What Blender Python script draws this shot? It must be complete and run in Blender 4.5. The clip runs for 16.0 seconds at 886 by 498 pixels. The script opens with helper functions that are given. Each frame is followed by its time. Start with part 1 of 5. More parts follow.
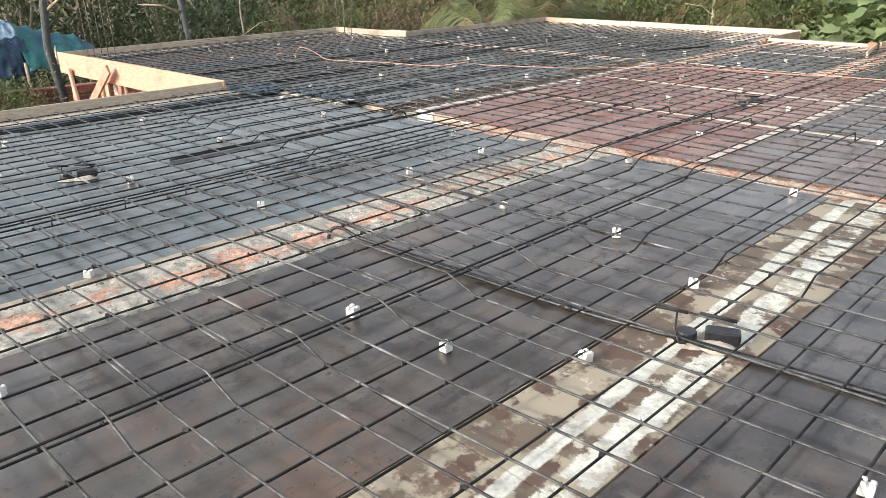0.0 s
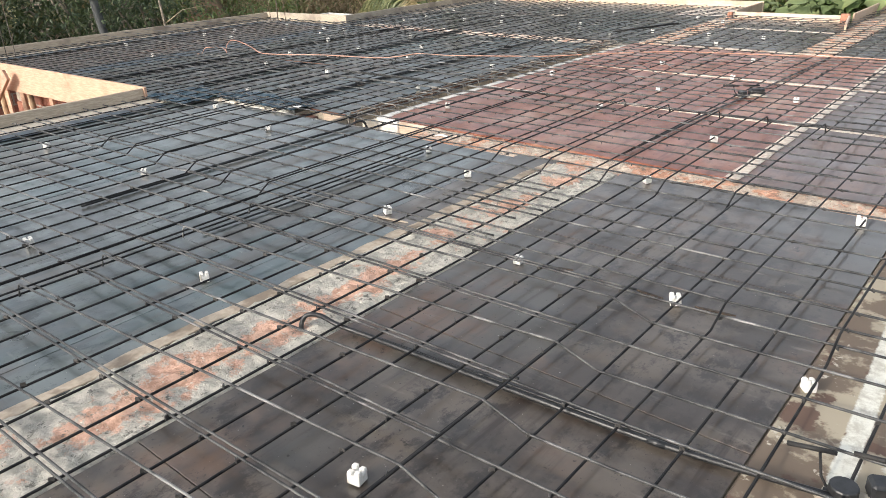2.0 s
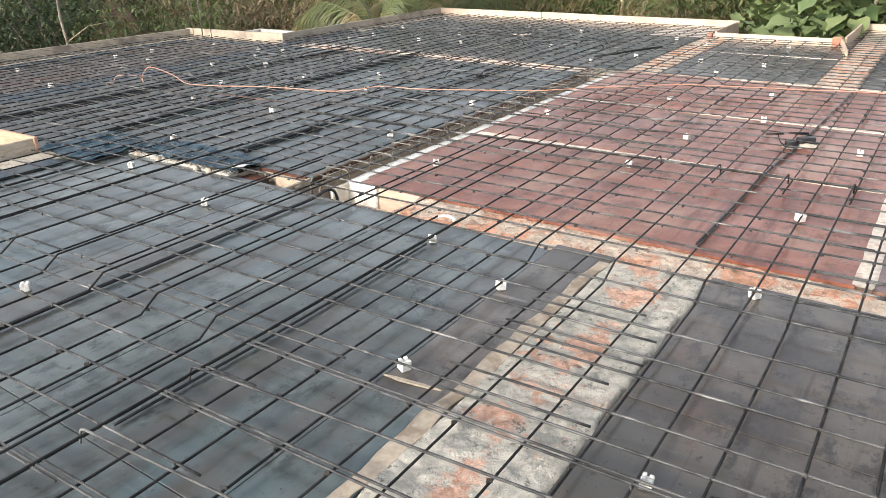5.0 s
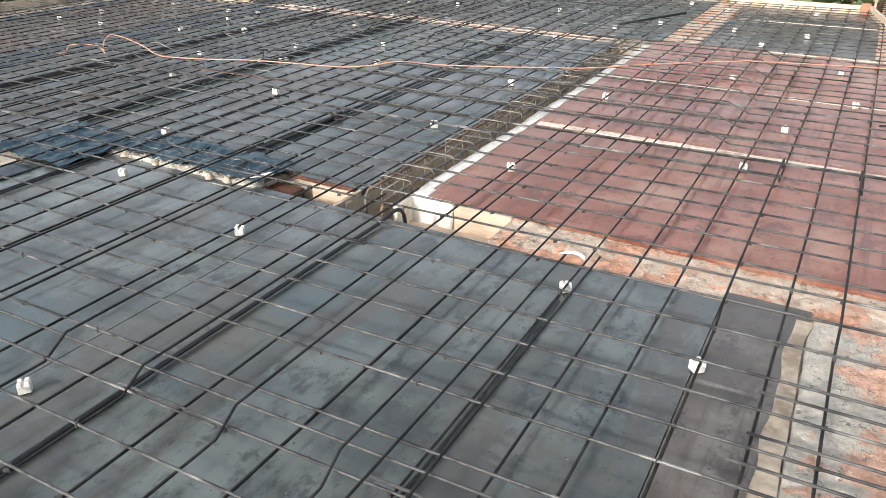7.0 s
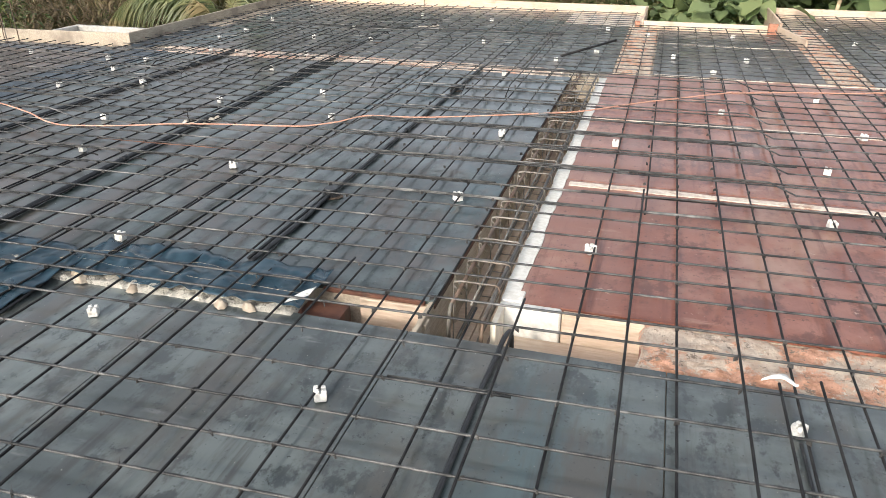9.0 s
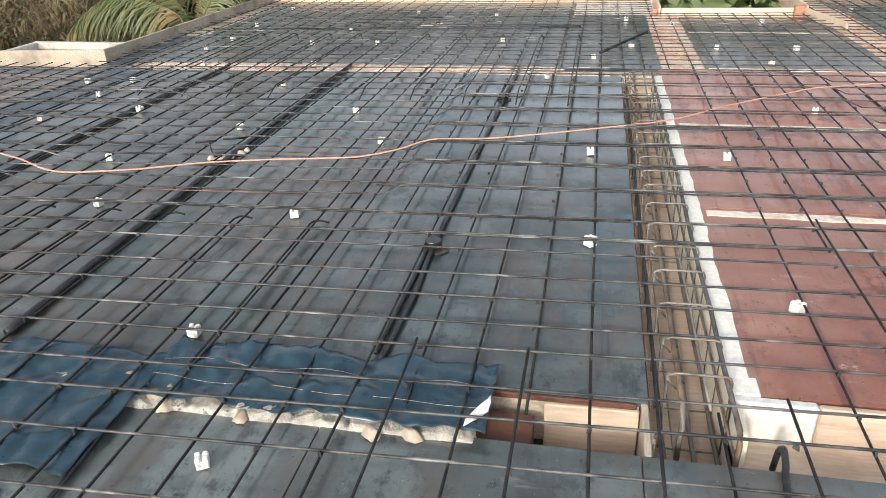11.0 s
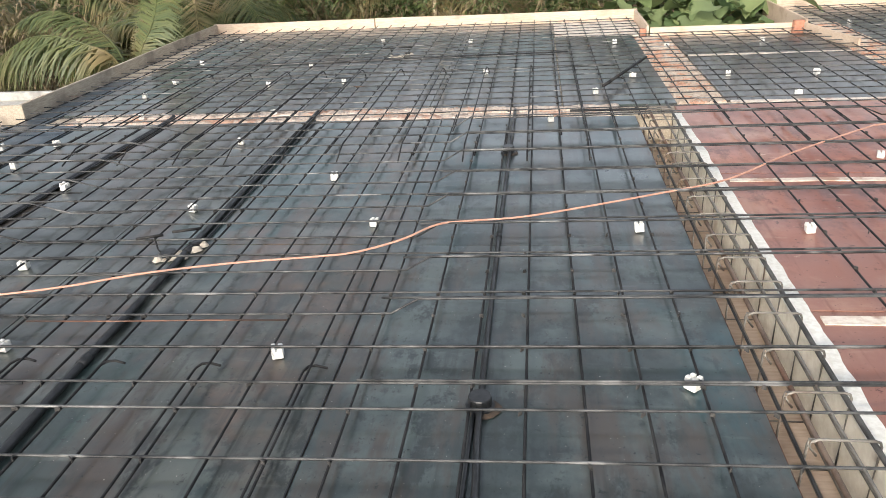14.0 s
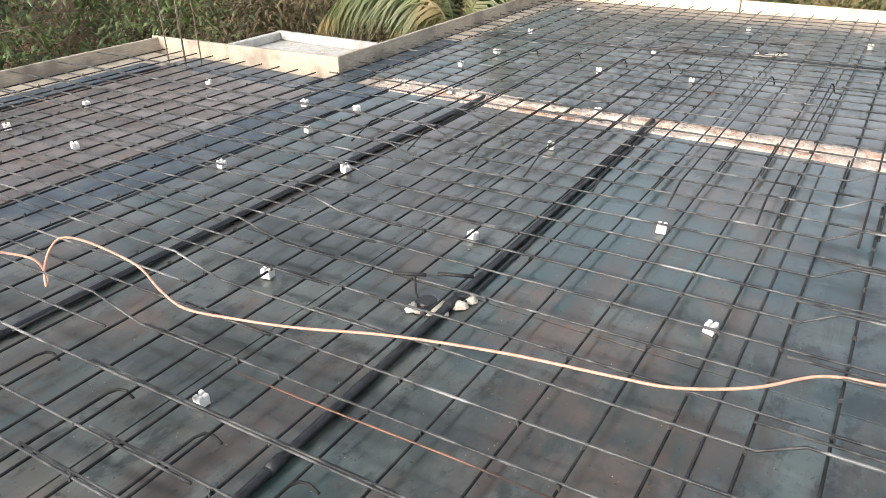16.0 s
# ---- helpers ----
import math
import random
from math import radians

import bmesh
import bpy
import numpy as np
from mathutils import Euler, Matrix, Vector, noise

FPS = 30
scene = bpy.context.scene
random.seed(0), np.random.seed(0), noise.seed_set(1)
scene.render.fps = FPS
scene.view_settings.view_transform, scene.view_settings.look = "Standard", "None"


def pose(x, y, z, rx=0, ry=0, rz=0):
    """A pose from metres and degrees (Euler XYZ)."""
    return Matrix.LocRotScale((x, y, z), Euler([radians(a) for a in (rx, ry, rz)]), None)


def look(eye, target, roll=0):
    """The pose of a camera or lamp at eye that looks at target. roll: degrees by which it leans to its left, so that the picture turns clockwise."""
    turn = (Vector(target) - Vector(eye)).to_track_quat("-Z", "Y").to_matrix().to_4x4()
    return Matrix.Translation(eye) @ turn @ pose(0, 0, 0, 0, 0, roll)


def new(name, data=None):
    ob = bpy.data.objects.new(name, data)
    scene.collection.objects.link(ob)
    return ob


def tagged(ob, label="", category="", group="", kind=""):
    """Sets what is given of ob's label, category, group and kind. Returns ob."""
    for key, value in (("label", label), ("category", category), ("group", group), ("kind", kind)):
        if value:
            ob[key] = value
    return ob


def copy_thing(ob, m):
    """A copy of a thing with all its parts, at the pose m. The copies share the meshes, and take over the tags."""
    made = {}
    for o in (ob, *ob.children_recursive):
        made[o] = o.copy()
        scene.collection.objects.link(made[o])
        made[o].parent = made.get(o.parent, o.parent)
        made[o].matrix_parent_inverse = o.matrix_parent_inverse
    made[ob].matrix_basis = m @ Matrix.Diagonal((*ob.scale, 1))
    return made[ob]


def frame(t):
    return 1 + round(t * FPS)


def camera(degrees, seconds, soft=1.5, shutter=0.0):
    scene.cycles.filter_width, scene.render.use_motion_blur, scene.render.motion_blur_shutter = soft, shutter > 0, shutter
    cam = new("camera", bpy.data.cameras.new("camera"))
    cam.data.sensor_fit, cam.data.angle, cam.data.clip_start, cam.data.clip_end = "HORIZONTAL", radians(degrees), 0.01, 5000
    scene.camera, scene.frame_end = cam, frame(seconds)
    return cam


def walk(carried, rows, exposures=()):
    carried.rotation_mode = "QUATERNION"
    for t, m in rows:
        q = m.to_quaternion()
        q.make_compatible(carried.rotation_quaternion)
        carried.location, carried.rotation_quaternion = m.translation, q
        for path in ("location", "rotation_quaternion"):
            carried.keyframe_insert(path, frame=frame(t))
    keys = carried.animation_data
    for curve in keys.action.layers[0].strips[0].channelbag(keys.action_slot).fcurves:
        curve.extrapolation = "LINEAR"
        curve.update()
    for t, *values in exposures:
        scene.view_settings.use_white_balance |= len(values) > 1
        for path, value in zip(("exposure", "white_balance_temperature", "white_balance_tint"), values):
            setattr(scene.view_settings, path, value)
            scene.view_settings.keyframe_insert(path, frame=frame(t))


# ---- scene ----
cam = camera(62.5, 16.0, soft=0.75)
PATH = [
    (0, (0.076, 0.59, 1.481), (-1.257, 1.884, 0.74), -1.0),
    (0.5, (-0.155, 0.713, 1.515), (-1.504, 2.019, 0.827), -1.7),
    (1, (-0.446, 0.944, 1.505), (-1.815, 2.19, 0.749), -4.7),
    (1.5, (-0.618, 1.048, 1.528), (-1.933, 2.301, 0.69), -4.4),
    (2, (-0.917, 1.181, 1.56), (-2.115, 2.563, 0.75), -2.3),
    (2.5, (-1.097, 1.259, 1.603), (-2.142, 2.798, 0.869), -1.8),
    (3, (-1.217, 1.395, 1.578), (-2.223, 2.936, 0.793), 0.1),
    (3.5, (-1.418, 1.647, 1.541), (-2.577, 3.074, 0.754), 0.2),
    (4, (-1.668, 1.826, 1.537), (-2.914, 3.129, 0.67), -1.0),
    (4.5, (-2.033, 1.995, 1.574), (-3.133, 3.459, 0.77), -1.2),
    (4.7, (-2.132, 2.046, 1.589), (-3.207, 3.534, 0.795), -1.3),
    (6.8, (-3.499, 2.538, 1.582), (-4.33, 4.118, 0.68), 1.0),
    (7, (-3.606, 2.562, 1.572), (-4.479, 4.115, 0.664), 0.1),
    (7.5, (-3.994, 2.767, 1.541), (-4.841, 4.362, 0.683), -2.8),
    (8, (-4.26, 2.863, 1.566), (-5.084, 4.438, 0.65), -1.5),
    (8.5, (-4.711, 2.965, 1.536), (-5.289, 4.658, 0.643), 0.5),
    (9, (-5.066, 3.001, 1.591), (-5.567, 4.734, 0.728), 0.2),
    (9.2, (-5.163, 3.037, 1.556), (-5.673, 4.751, 0.661), 0.2),
    (11.3, (-6.207, 3.729, 1.567), (-6.572, 5.488, 0.687), -1.9),
    (11.5, (-6.236, 3.789, 1.575), (-6.641, 5.553, 0.724), -2.0),
    (12, (-6.335, 3.874, 1.576), (-6.623, 5.657, 0.717), -1.0),
    (12.5, (-6.506, 3.944, 1.55), (-6.588, 5.74, 0.674), -0.3),
    (13, (-6.615, 4.072, 1.566), (-6.63, 5.876, 0.703), 0.3),
    (13.5, (-6.63, 4.421, 1.573), (-6.815, 6.22, 0.72), -1.9),
    (14, (-6.639, 4.668, 1.603), (-6.892, 6.454, 0.737), -3.3),
    (14.5, (-6.817, 4.99, 1.556), (-7.218, 6.771, 0.74), 0.2),
    (15, (-7.0, 5.27, 1.557), (-7.461, 6.992, 0.65), 3.2),
    (15.5, (-7.08, 5.516, 1.545), (-7.823, 7.137, 0.638), 0.2),
    (16, (-7.148, 5.821, 1.558), (-8.095, 7.317, 0.627), -0.8),
]
walk(cam, [(t, look(e, g, r)) for t, e, g, r in PATH], [(0, 1.24), (1.5, 1.10), (2.7, 1.13), (3.5, 1.15), (4.5, 1.21), (7.0, 1.16), (8.0, 1.13), (9.0, 1.02), (11.5, 1.05), (12.0, 1.04), (12.7, 0.99), (13.5, 0.99), (14.0, 1.03), (14.5, 1.19), (15.5, 1.31), (16.0, 1.42)])

# ---------------------------------------------------------------- world, sun
sun_way = Vector((0.28, 1.0, -0.47)).normalized()
world = bpy.data.worlds.new("sky")
world.use_nodes = True
scene.world = world
wt = world.node_tree
sky = wt.nodes.new("ShaderNodeTexSky")
sky.sky_type = "NISHITA"
sky.sun_disc = False
sky.sun_elevation = math.asin(-sun_way.z)
sky.sun_rotation = math.atan2(-sun_way.x, -sun_way.y) % (2 * math.pi)
sky.dust_density = 3.0
haze = wt.nodes.new("ShaderNodeHueSaturation")
haze.inputs["Saturation"].default_value = 0.38
wt.links.new(sky.outputs[0], haze.inputs["Color"])
wt.links.new(haze.outputs[0], wt.nodes["Background"].inputs[0])
wt.nodes["Background"].inputs[1].default_value = 0.15
lamp = bpy.data.lights.new("sun", "SUN")
lamp.energy, lamp.angle, lamp.color = 1.3, radians(5), (1.0, 0.90, 0.79)
new("sun", lamp).matrix_world = look((0, 0, 20), Vector((0, 0, 20)) + sun_way)
scene.view_settings.exposure = 1.13


# ---------------------------------------------------------------- materials
def nodes_of(name):
    m = bpy.data.materials.new(name)
    m.use_nodes = True
    nt = m.node_tree
    return m, nt, nt.nodes["Principled BSDF"]


def tex_noise(nt, scale, detail=4.0, rough=0.55, vec=None, squash=None):
    n = nt.nodes.new("ShaderNodeTexNoise")
    n.inputs["Scale"].default_value = scale
    n.inputs["Detail"].default_value = detail
    n.inputs["Roughness"].default_value = rough
    if vec is None:
        vec = nt.nodes.new("ShaderNodeNewGeometry").outputs["Position"]
    if squash:
        mp = nt.nodes.new("ShaderNodeMapping")
        mp.inputs["Scale"].default_value = squash
        nt.links.new(vec, mp.inputs["Vector"])
        vec = mp.outputs["Vector"]
    nt.links.new(vec, n.inputs["Vector"])
    return n.outputs["Fac"]


def ramp(nt, fac, a, b):
    n = nt.nodes.new("ShaderNodeMapRange")
    n.interpolation_type = "SMOOTHSTEP"
    n.inputs["From Min"].default_value, n.inputs["From Max"].default_value = a, b
    nt.links.new(fac, n.inputs["Value"])
    return n.outputs["Result"]


def mix(nt, fac, a, b):
    n = nt.nodes.new("ShaderNodeMix")
    n.data_type = "RGBA"
    for socket, v in ((0, fac), (6, a), (7, b)):
        s = n.inputs[socket]
        if isinstance(v, tuple):
            s.default_value = (*v, 1)
        elif isinstance(v, (int, float)):
            s.default_value = v
        else:
            nt.links.new(v, s)
    return n.outputs[2]


def relief(nt, bsdf, fac, strength, dist):
    b = nt.nodes.new("ShaderNodeBump")
    b.inputs["Strength"].default_value, b.inputs["Distance"].default_value = strength, dist
    nt.links.new(fac, b.inputs["Height"])
    nt.links.new(b.outputs["Normal"], bsdf.inputs["Normal"])


def grained(name, c1, c2, c3=None, fine=60.0, big=1.6, stain=(0.52, 0.7), rough=(0.4, 0.7), bump=0.3, depth=0.002,
            squash=None, vary=0.0, metal=0.0):
    """Two colours mixed by a fine grain, a third by broad stains; vary: brightness from piece to piece."""
    m, nt, b = nodes_of(name)
    f = tex_noise(nt, fine, 5, 0.6, squash=squash)
    g = tex_noise(nt, big, 4, 0.6)
    col = mix(nt, ramp(nt, f, 0.35, 0.65), c1, c2)
    if c3:
        col = mix(nt, ramp(nt, g, *stain), col, c3)
    if vary:
        info = nt.nodes.new("ShaderNodeObjectInfo")
        r = nt.nodes.new("ShaderNodeMapRange")
        r.inputs["To Min"].default_value, r.inputs["To Max"].default_value = 1 - vary, 1 + vary
        nt.links.new(info.outputs["Random"], r.inputs["Value"])
        hs = nt.nodes.new("ShaderNodeHueSaturation")
        nt.links.new(r.outputs["Result"], hs.inputs["Value"])
        nt.links.new(col, hs.inputs["Color"])
        col = hs.outputs["Color"]
    nt.links.new(col, b.inputs["Base Color"])
    rr = nt.nodes.new("ShaderNodeMapRange")
    rr.inputs["From Min"].default_value, rr.inputs["From Max"].default_value = 0.3, 0.7
    rr.inputs["To Min"].default_value, rr.inputs["To Max"].default_value = rough
    nt.links.new(tex_noise(nt, big * 3.1, 5, 0.65), rr.inputs["Value"])
    nt.links.new(rr.outputs["Result"], b.inputs["Roughness"])
    b.inputs["Metallic"].default_value = metal
    relief(nt, b, f, bump, depth)
    return m


def deck_mat(name, c1, c2, rust, drip, rough, tint=None, coat=0.6, chips=None, soil=None):
    """Oiled film-faced shuttering board: cloudy tone, rust stains, specks of cement, half-gloss."""
    m, nt, b = nodes_of(name)
    pos = nt.nodes.new("ShaderNodeNewGeometry").outputs["Position"]
    cloud = tex_noise(nt, 2.3, 6, 0.62, pos)
    broad = tex_noise(nt, 0.9, 3, 0.5, pos)
    fine = tex_noise(nt, 38, 5, 0.7, pos)
    streak = tex_noise(nt, 1.0, 4, 0.6, pos, (3.0, 14.0, 1.0))
    scuff = tex_noise(nt, 7.5, 7, 0.72, pos, (1.0, 0.6, 1.0))
    col = mix(nt, ramp(nt, cloud, 0.42, 0.60), c1, c2)
    col = mix(nt, ramp(nt, scuff, 0.50, 0.60), col, tuple(v * 0.66 for v in c1))
    if tint:
        col = mix(nt, ramp(nt, tex_noise(nt, 0.8, 4, 0.6, pos, (1.0, 0.6, 1.0)), 0.50, 0.62), col, tint)
    col = mix(nt, ramp(nt, tex_noise(nt, 1.5, 5, 0.7, pos, (1.0, 0.7, 1.0)), 0.50, 0.68), col, rust)
    col = mix(nt, ramp(nt, streak, 0.60, 0.80), col, drip)
    # dark streaks along y: stain plus the bars' soft shade, painted in
    bar_shade_smear = tex_noise(nt, 1.0, 5, 0.65, pos, (10.0, 0.55, 1.0))
    col = mix(nt, ramp(nt, bar_shade_smear, 0.55, 0.72), col, (c1[0] * 0.68, c1[1] * 0.60, c1[2] * 0.56))
    if soil:
        col = mix(nt, ramp(nt, tex_noise(nt, 1.0, 6, 0.68, pos, (3.2, 0.7, 1.0)), 0.50, 0.64), col, soil)
    dark = tuple(v * 0.45 for v in c1)
    col = mix(nt, ramp(nt, tex_noise(nt, 11, 7, 0.8, pos), 0.58, 0.66), col, dark)
    grit = ramp(nt, tex_noise(nt, 48, 3, 0.6, pos), 0.66, 0.70)
    col = mix(nt, grit, col, dark)
    speck = ramp(nt, tex_noise(nt, 95, 2, 0.5, pos), 0.73, 0.79)
    col = mix(nt, speck, col, (0.42, 0.39, 0.35))
    if chips:
        worn = ramp(nt, tex_noise(nt, 5.5, 8, 0.75, pos, (1.0, 1.6, 1.0)), 0.645, 0.665)
        col = mix(nt, worn, col, chips)
    info = nt.nodes.new("ShaderNodeObjectInfo")
    r = nt.nodes.new("ShaderNodeMapRange")
    r.inputs["To Min"].default_value, r.inputs["To Max"].default_value = 0.78, 1.22
    nt.links.new(info.outputs["Random"], r.inputs["Value"])
    hs = nt.nodes.new("ShaderNodeHueSaturation")
    nt.links.new(r.outputs["Result"], hs.inputs["Value"])
    nt.links.new(col, hs.inputs["Color"])
    nt.links.new(hs.outputs["Color"], b.inputs["Base Color"])
    rr = nt.nodes.new("ShaderNodeMapRange")
    rr.inputs["From Min"].default_value, rr.inputs["From Max"].default_value = 0.3, 0.7
    rr.inputs["To Min"].default_value, rr.inputs["To Max"].default_value = rough
    nt.links.new(broad, rr.inputs["Value"])
    nt.links.new(rr.outputs["Result"], b.inputs["Roughness"])
    b.inputs["Coat Weight"].default_value = coat
    b.inputs["Coat IOR"].default_value = 1.5
    cr = nt.nodes.new("ShaderNodeMapRange")
    cr.inputs["From Min"].default_value, cr.inputs["From Max"].default_value = 0.35, 0.65
    cr.inputs["To Min"].default_value, cr.inputs["To Max"].default_value = 0.07, 0.26
    nt.links.new(scuff, cr.inputs["Value"])
    nt.links.new(cr.outputs["Result"], b.inputs["Coat Roughness"])
    relief(nt, b, fine, 0.12, 0.0015)
    return m


def rubble_mat(name, mortar, mortar2, brick, share, centre=None):
    """Rough wall top: torn mortar with worn brick showing through in patches; centre: the wall's middle line in x."""
    m, nt, b = nodes_of(name)
    pos = nt.nodes.new("ShaderNodeNewGeometry").outputs["Position"]
    fine = tex_noise(nt, 70, 6, 0.75, pos)
    mid = tex_noise(nt, 15, 7, 0.75, pos)
    patch = tex_noise(nt, 3.6, 7, 0.72, pos)
    if centre is not None:
        sep = nt.nodes.new("ShaderNodeSeparateXYZ")
        nt.links.new(pos, sep.inputs[0])
        d = nt.nodes.new("ShaderNodeMath")
        d.operation = "SUBTRACT"
        nt.links.new(sep.outputs["X"], d.inputs[0])
        d.inputs[1].default_value = centre
        ab = nt.nodes.new("ShaderNodeMath")
        ab.operation = "ABSOLUTE"
        nt.links.new(d.outputs[0], ab.inputs[0])
        w = nt.nodes.new("ShaderNodeMath")
        w.operation = "MULTIPLY_ADD"
        nt.links.new(ab.outputs[0], w.inputs[0])
        w.inputs[1].default_value = -0.75
        nt.links.new(patch, w.inputs[2])
        patch = w.outputs[0]
    col = mix(nt, ramp(nt, mid, 0.44, 0.58), mortar, mortar2)
    br = mix(nt, ramp(nt, mid, 0.42, 0.56), brick, tuple(min(1, v * 1.3 + 0.07) for v in brick))
    col = mix(nt, ramp(nt, patch, share, share + 0.07), col, br)
    col = mix(nt, ramp(nt, tex_noise(nt, 17, 7, 0.78, pos), 0.57, 0.62), col, tuple(v * 0.45 for v in mortar2))
    col = mix(nt, ramp(nt, tex_noise(nt, 33, 5, 0.7, pos), 0.62, 0.68), col, (0.70, 0.66, 0.57))
    nt.links.new(col, b.inputs["Base Color"])
    b.inputs["Roughness"].default_value = 0.92
    relief(nt, b, mid, 1.0, 0.022)
    return m


def lime_mat():
    """Brown joint boards smeared with lime in two ragged runs."""
    m, nt, b = nodes_of("lime_smeared_board")
    pos = nt.nodes.new("ShaderNodeNewGeometry").outputs["Position"]
    sep = nt.nodes.new("ShaderNodeSeparateXYZ")
    nt.links.new(pos, sep.inputs[0])
    wob = tex_noise(nt, 5.0, 7, 0.8, pos)
    fine = tex_noise(nt, 40, 5, 0.7, pos)

    def run(x, half, slant, ragged):
        """A run whose middle stands at x where y is 2.3 and drifts with y."""
        sl = nt.nodes.new("ShaderNodeMath")
        sl.operation = "MULTIPLY_ADD"
        nt.links.new(sep.outputs["Y"], sl.inputs[0])
        sl.inputs[1].default_value = -slant
        nt.links.new(sep.outputs["X"], sl.inputs[2])
        ad = nt.nodes.new("ShaderNodeMath")
        ad.operation = "SUBTRACT"
        nt.links.new(sl.outputs[0], ad.inputs[0])
        ad.inputs[1].default_value = x - slant * 2.3
        ab = nt.nodes.new("ShaderNodeMath")
        ab.operation = "ABSOLUTE"
        nt.links.new(ad.outputs[0], ab.inputs[0])
        w = nt.nodes.new("ShaderNodeMath")
        w.operation = "MULTIPLY_ADD"
        nt.links.new(wob, w.inputs[0])
        w.inputs[1].default_value = ragged
        nt.links.new(ab.outputs[0], w.inputs[2])
        return ramp(nt, w.outputs[0], ragged / 2 + half + 0.005, ragged / 2 + half - 0.005)
    col = mix(nt, ramp(nt, tex_noise(nt, 3.4, 6, 0.65, pos), 0.46, 0.53), (0.15, 0.115, 0.085), (0.36, 0.315, 0.235))
    col = mix(nt, ramp(nt, tex_noise(nt, 5, 5, 0.6, pos), 0.55, 0.60), col, (0.12, 0.075, 0.055))
    col = mix(nt, ramp(nt, tex_noise(nt, 6.3, 6, 0.7, pos), 0.60, 0.64), col, (0.50, 0.46, 0.38))
    white = mix(nt, ramp(nt, tex_noise(nt, 13, 7, 0.75, pos), 0.38, 0.58), (0.45, 0.435, 0.375), (0.68, 0.68, 0.61))
    def both(a, b):
        m2 = nt.nodes.new("ShaderNodeMath")
        m2.operation = "MULTIPLY"
        nt.links.new(a, m2.inputs[0])
        nt.links.new(b, m2.inputs[1])
        return m2.outputs[0]
    gaps = ramp(nt, tex_noise(nt, 1.0, 6, 0.75, pos, (2.2, 2.6, 1.0)), 0.42, 0.48)
    col = mix(nt, run(-1.10, 0.034, -0.055, 0.05), col, white)
    col = mix(nt, both(run(-0.95, 0.055, -0.05, 0.13), gaps), col, white)
    nt.links.new(col, b.inputs["Base Color"])
    b.inputs["Roughness"].default_value = 0.75
    relief(nt, b, fine, 0.3, 0.003)
    return m


def steel_mat(name, c1, c2, rust, amount, rough=(0.42, 0.65), metal=0.3, rub_glint=None, gloss=0.5):
    m, nt, b = nodes_of(name)
    pos = nt.nodes.new("ShaderNodeNewGeometry").outputs["Position"]
    col = mix(nt, ramp(nt, tex_noise(nt, 9, 4, 0.6, pos), 0.35, 0.65), c1, c2)
    col = mix(nt, ramp(nt, tex_noise(nt, 2.1, 4, 0.6, pos), amount, amount + 0.12), col, rust)
    # pale patches: scuffed steel together with broken glints painted into the colour
    if rub_glint:
        col = mix(nt, ramp(nt, tex_noise(nt, 3.3, 4, 0.6, pos), 0.56, 0.70), col, rub_glint)
    nt.links.new(col, b.inputs["Base Color"])
    b.inputs["Metallic"].default_value = metal
    b.inputs["Specular IOR Level"].default_value = gloss
    rr = nt.nodes.new("ShaderNodeMapRange")
    rr.inputs["To Min"].default_value, rr.inputs["To Max"].default_value = rough
    nt.links.new(tex_noise(nt, 25, 3, 0.6, pos), rr.inputs["Value"])
    nt.links.new(rr.outputs["Result"], b.inputs["Roughness"])
    wav = nt.nodes.new("ShaderNodeTexWave")
    wav.wave_type, wav.bands_direction = "BANDS", "DIAGONAL"
    wav.inputs["Scale"].default_value = 60
    nt.links.new(pos, wav.inputs["Vector"])
    relief(nt, b, wav.outputs["Fac"], 0.5, 0.0012)
    return m


def leaf_mat(name, c1, c2, c3, amount=0.62):
    m, nt, b = nodes_of(name)
    g = nt.nodes.new("ShaderNodeNewGeometry")
    rnd = g.outputs["Random Per Island"]
    col = mix(nt, rnd, c1, c2)
    col = mix(nt, ramp(nt, tex_noise(nt, 0.7, 3, 0.6, g.outputs["Position"]), amount, amount + 0.15), col, c3)
    nt.links.new(col, b.inputs["Base Color"])
    b.inputs["Roughness"].default_value = 0.5
    tr = nt.nodes.new("ShaderNodeBsdfTranslucent")
    nt.links.new(col, tr.inputs["Color"])
    ms = nt.nodes.new("ShaderNodeMixShader")
    ms.inputs[0].default_value = 0.3
    nt.links.new(b.outputs[0], ms.inputs[1])
    nt.links.new(tr.outputs[0], ms.inputs[2])
    nt.links.new(ms.outputs[0], nt.nodes["Material Output"].inputs["Surface"])
    return m


M_TEAL = deck_mat("teal_grey_deck", (0.072, 0.087, 0.086), (0.138, 0.162, 0.157), (0.105, 0.102, 0.088), (0.2, 0.208, 0.2), (0.25, 0.4), (0.080, 0.115, 0.120), 0.68, None, (0.085, 0.083, 0.074))
M_BROWN = deck_mat("brown_grey_deck", (0.050, 0.044, 0.039), (0.108, 0.095, 0.083), (0.115, 0.079, 0.060), (0.18, 0.162, 0.143), (0.3, 0.46), (0.080, 0.082, 0.080), 0.5)
M_NORTH = deck_mat("dark_teal_deck", (0.034, 0.041, 0.037), (0.080, 0.089, 0.080), (0.092, 0.064, 0.048), (0.115, 0.122, 0.112), (0.27, 0.44), (0.034, 0.062, 0.062), 0.52, None, (0.055, 0.044, 0.036))
M_RED = deck_mat("red_film_deck", (0.262, 0.088, 0.053), (0.372, 0.153, 0.102), (0.42, 0.235, 0.165), (0.45, 0.26, 0.19), (0.3, 0.45), (0.31, 0.135, 0.095), 0.24, (0.55, 0.36, 0.26))
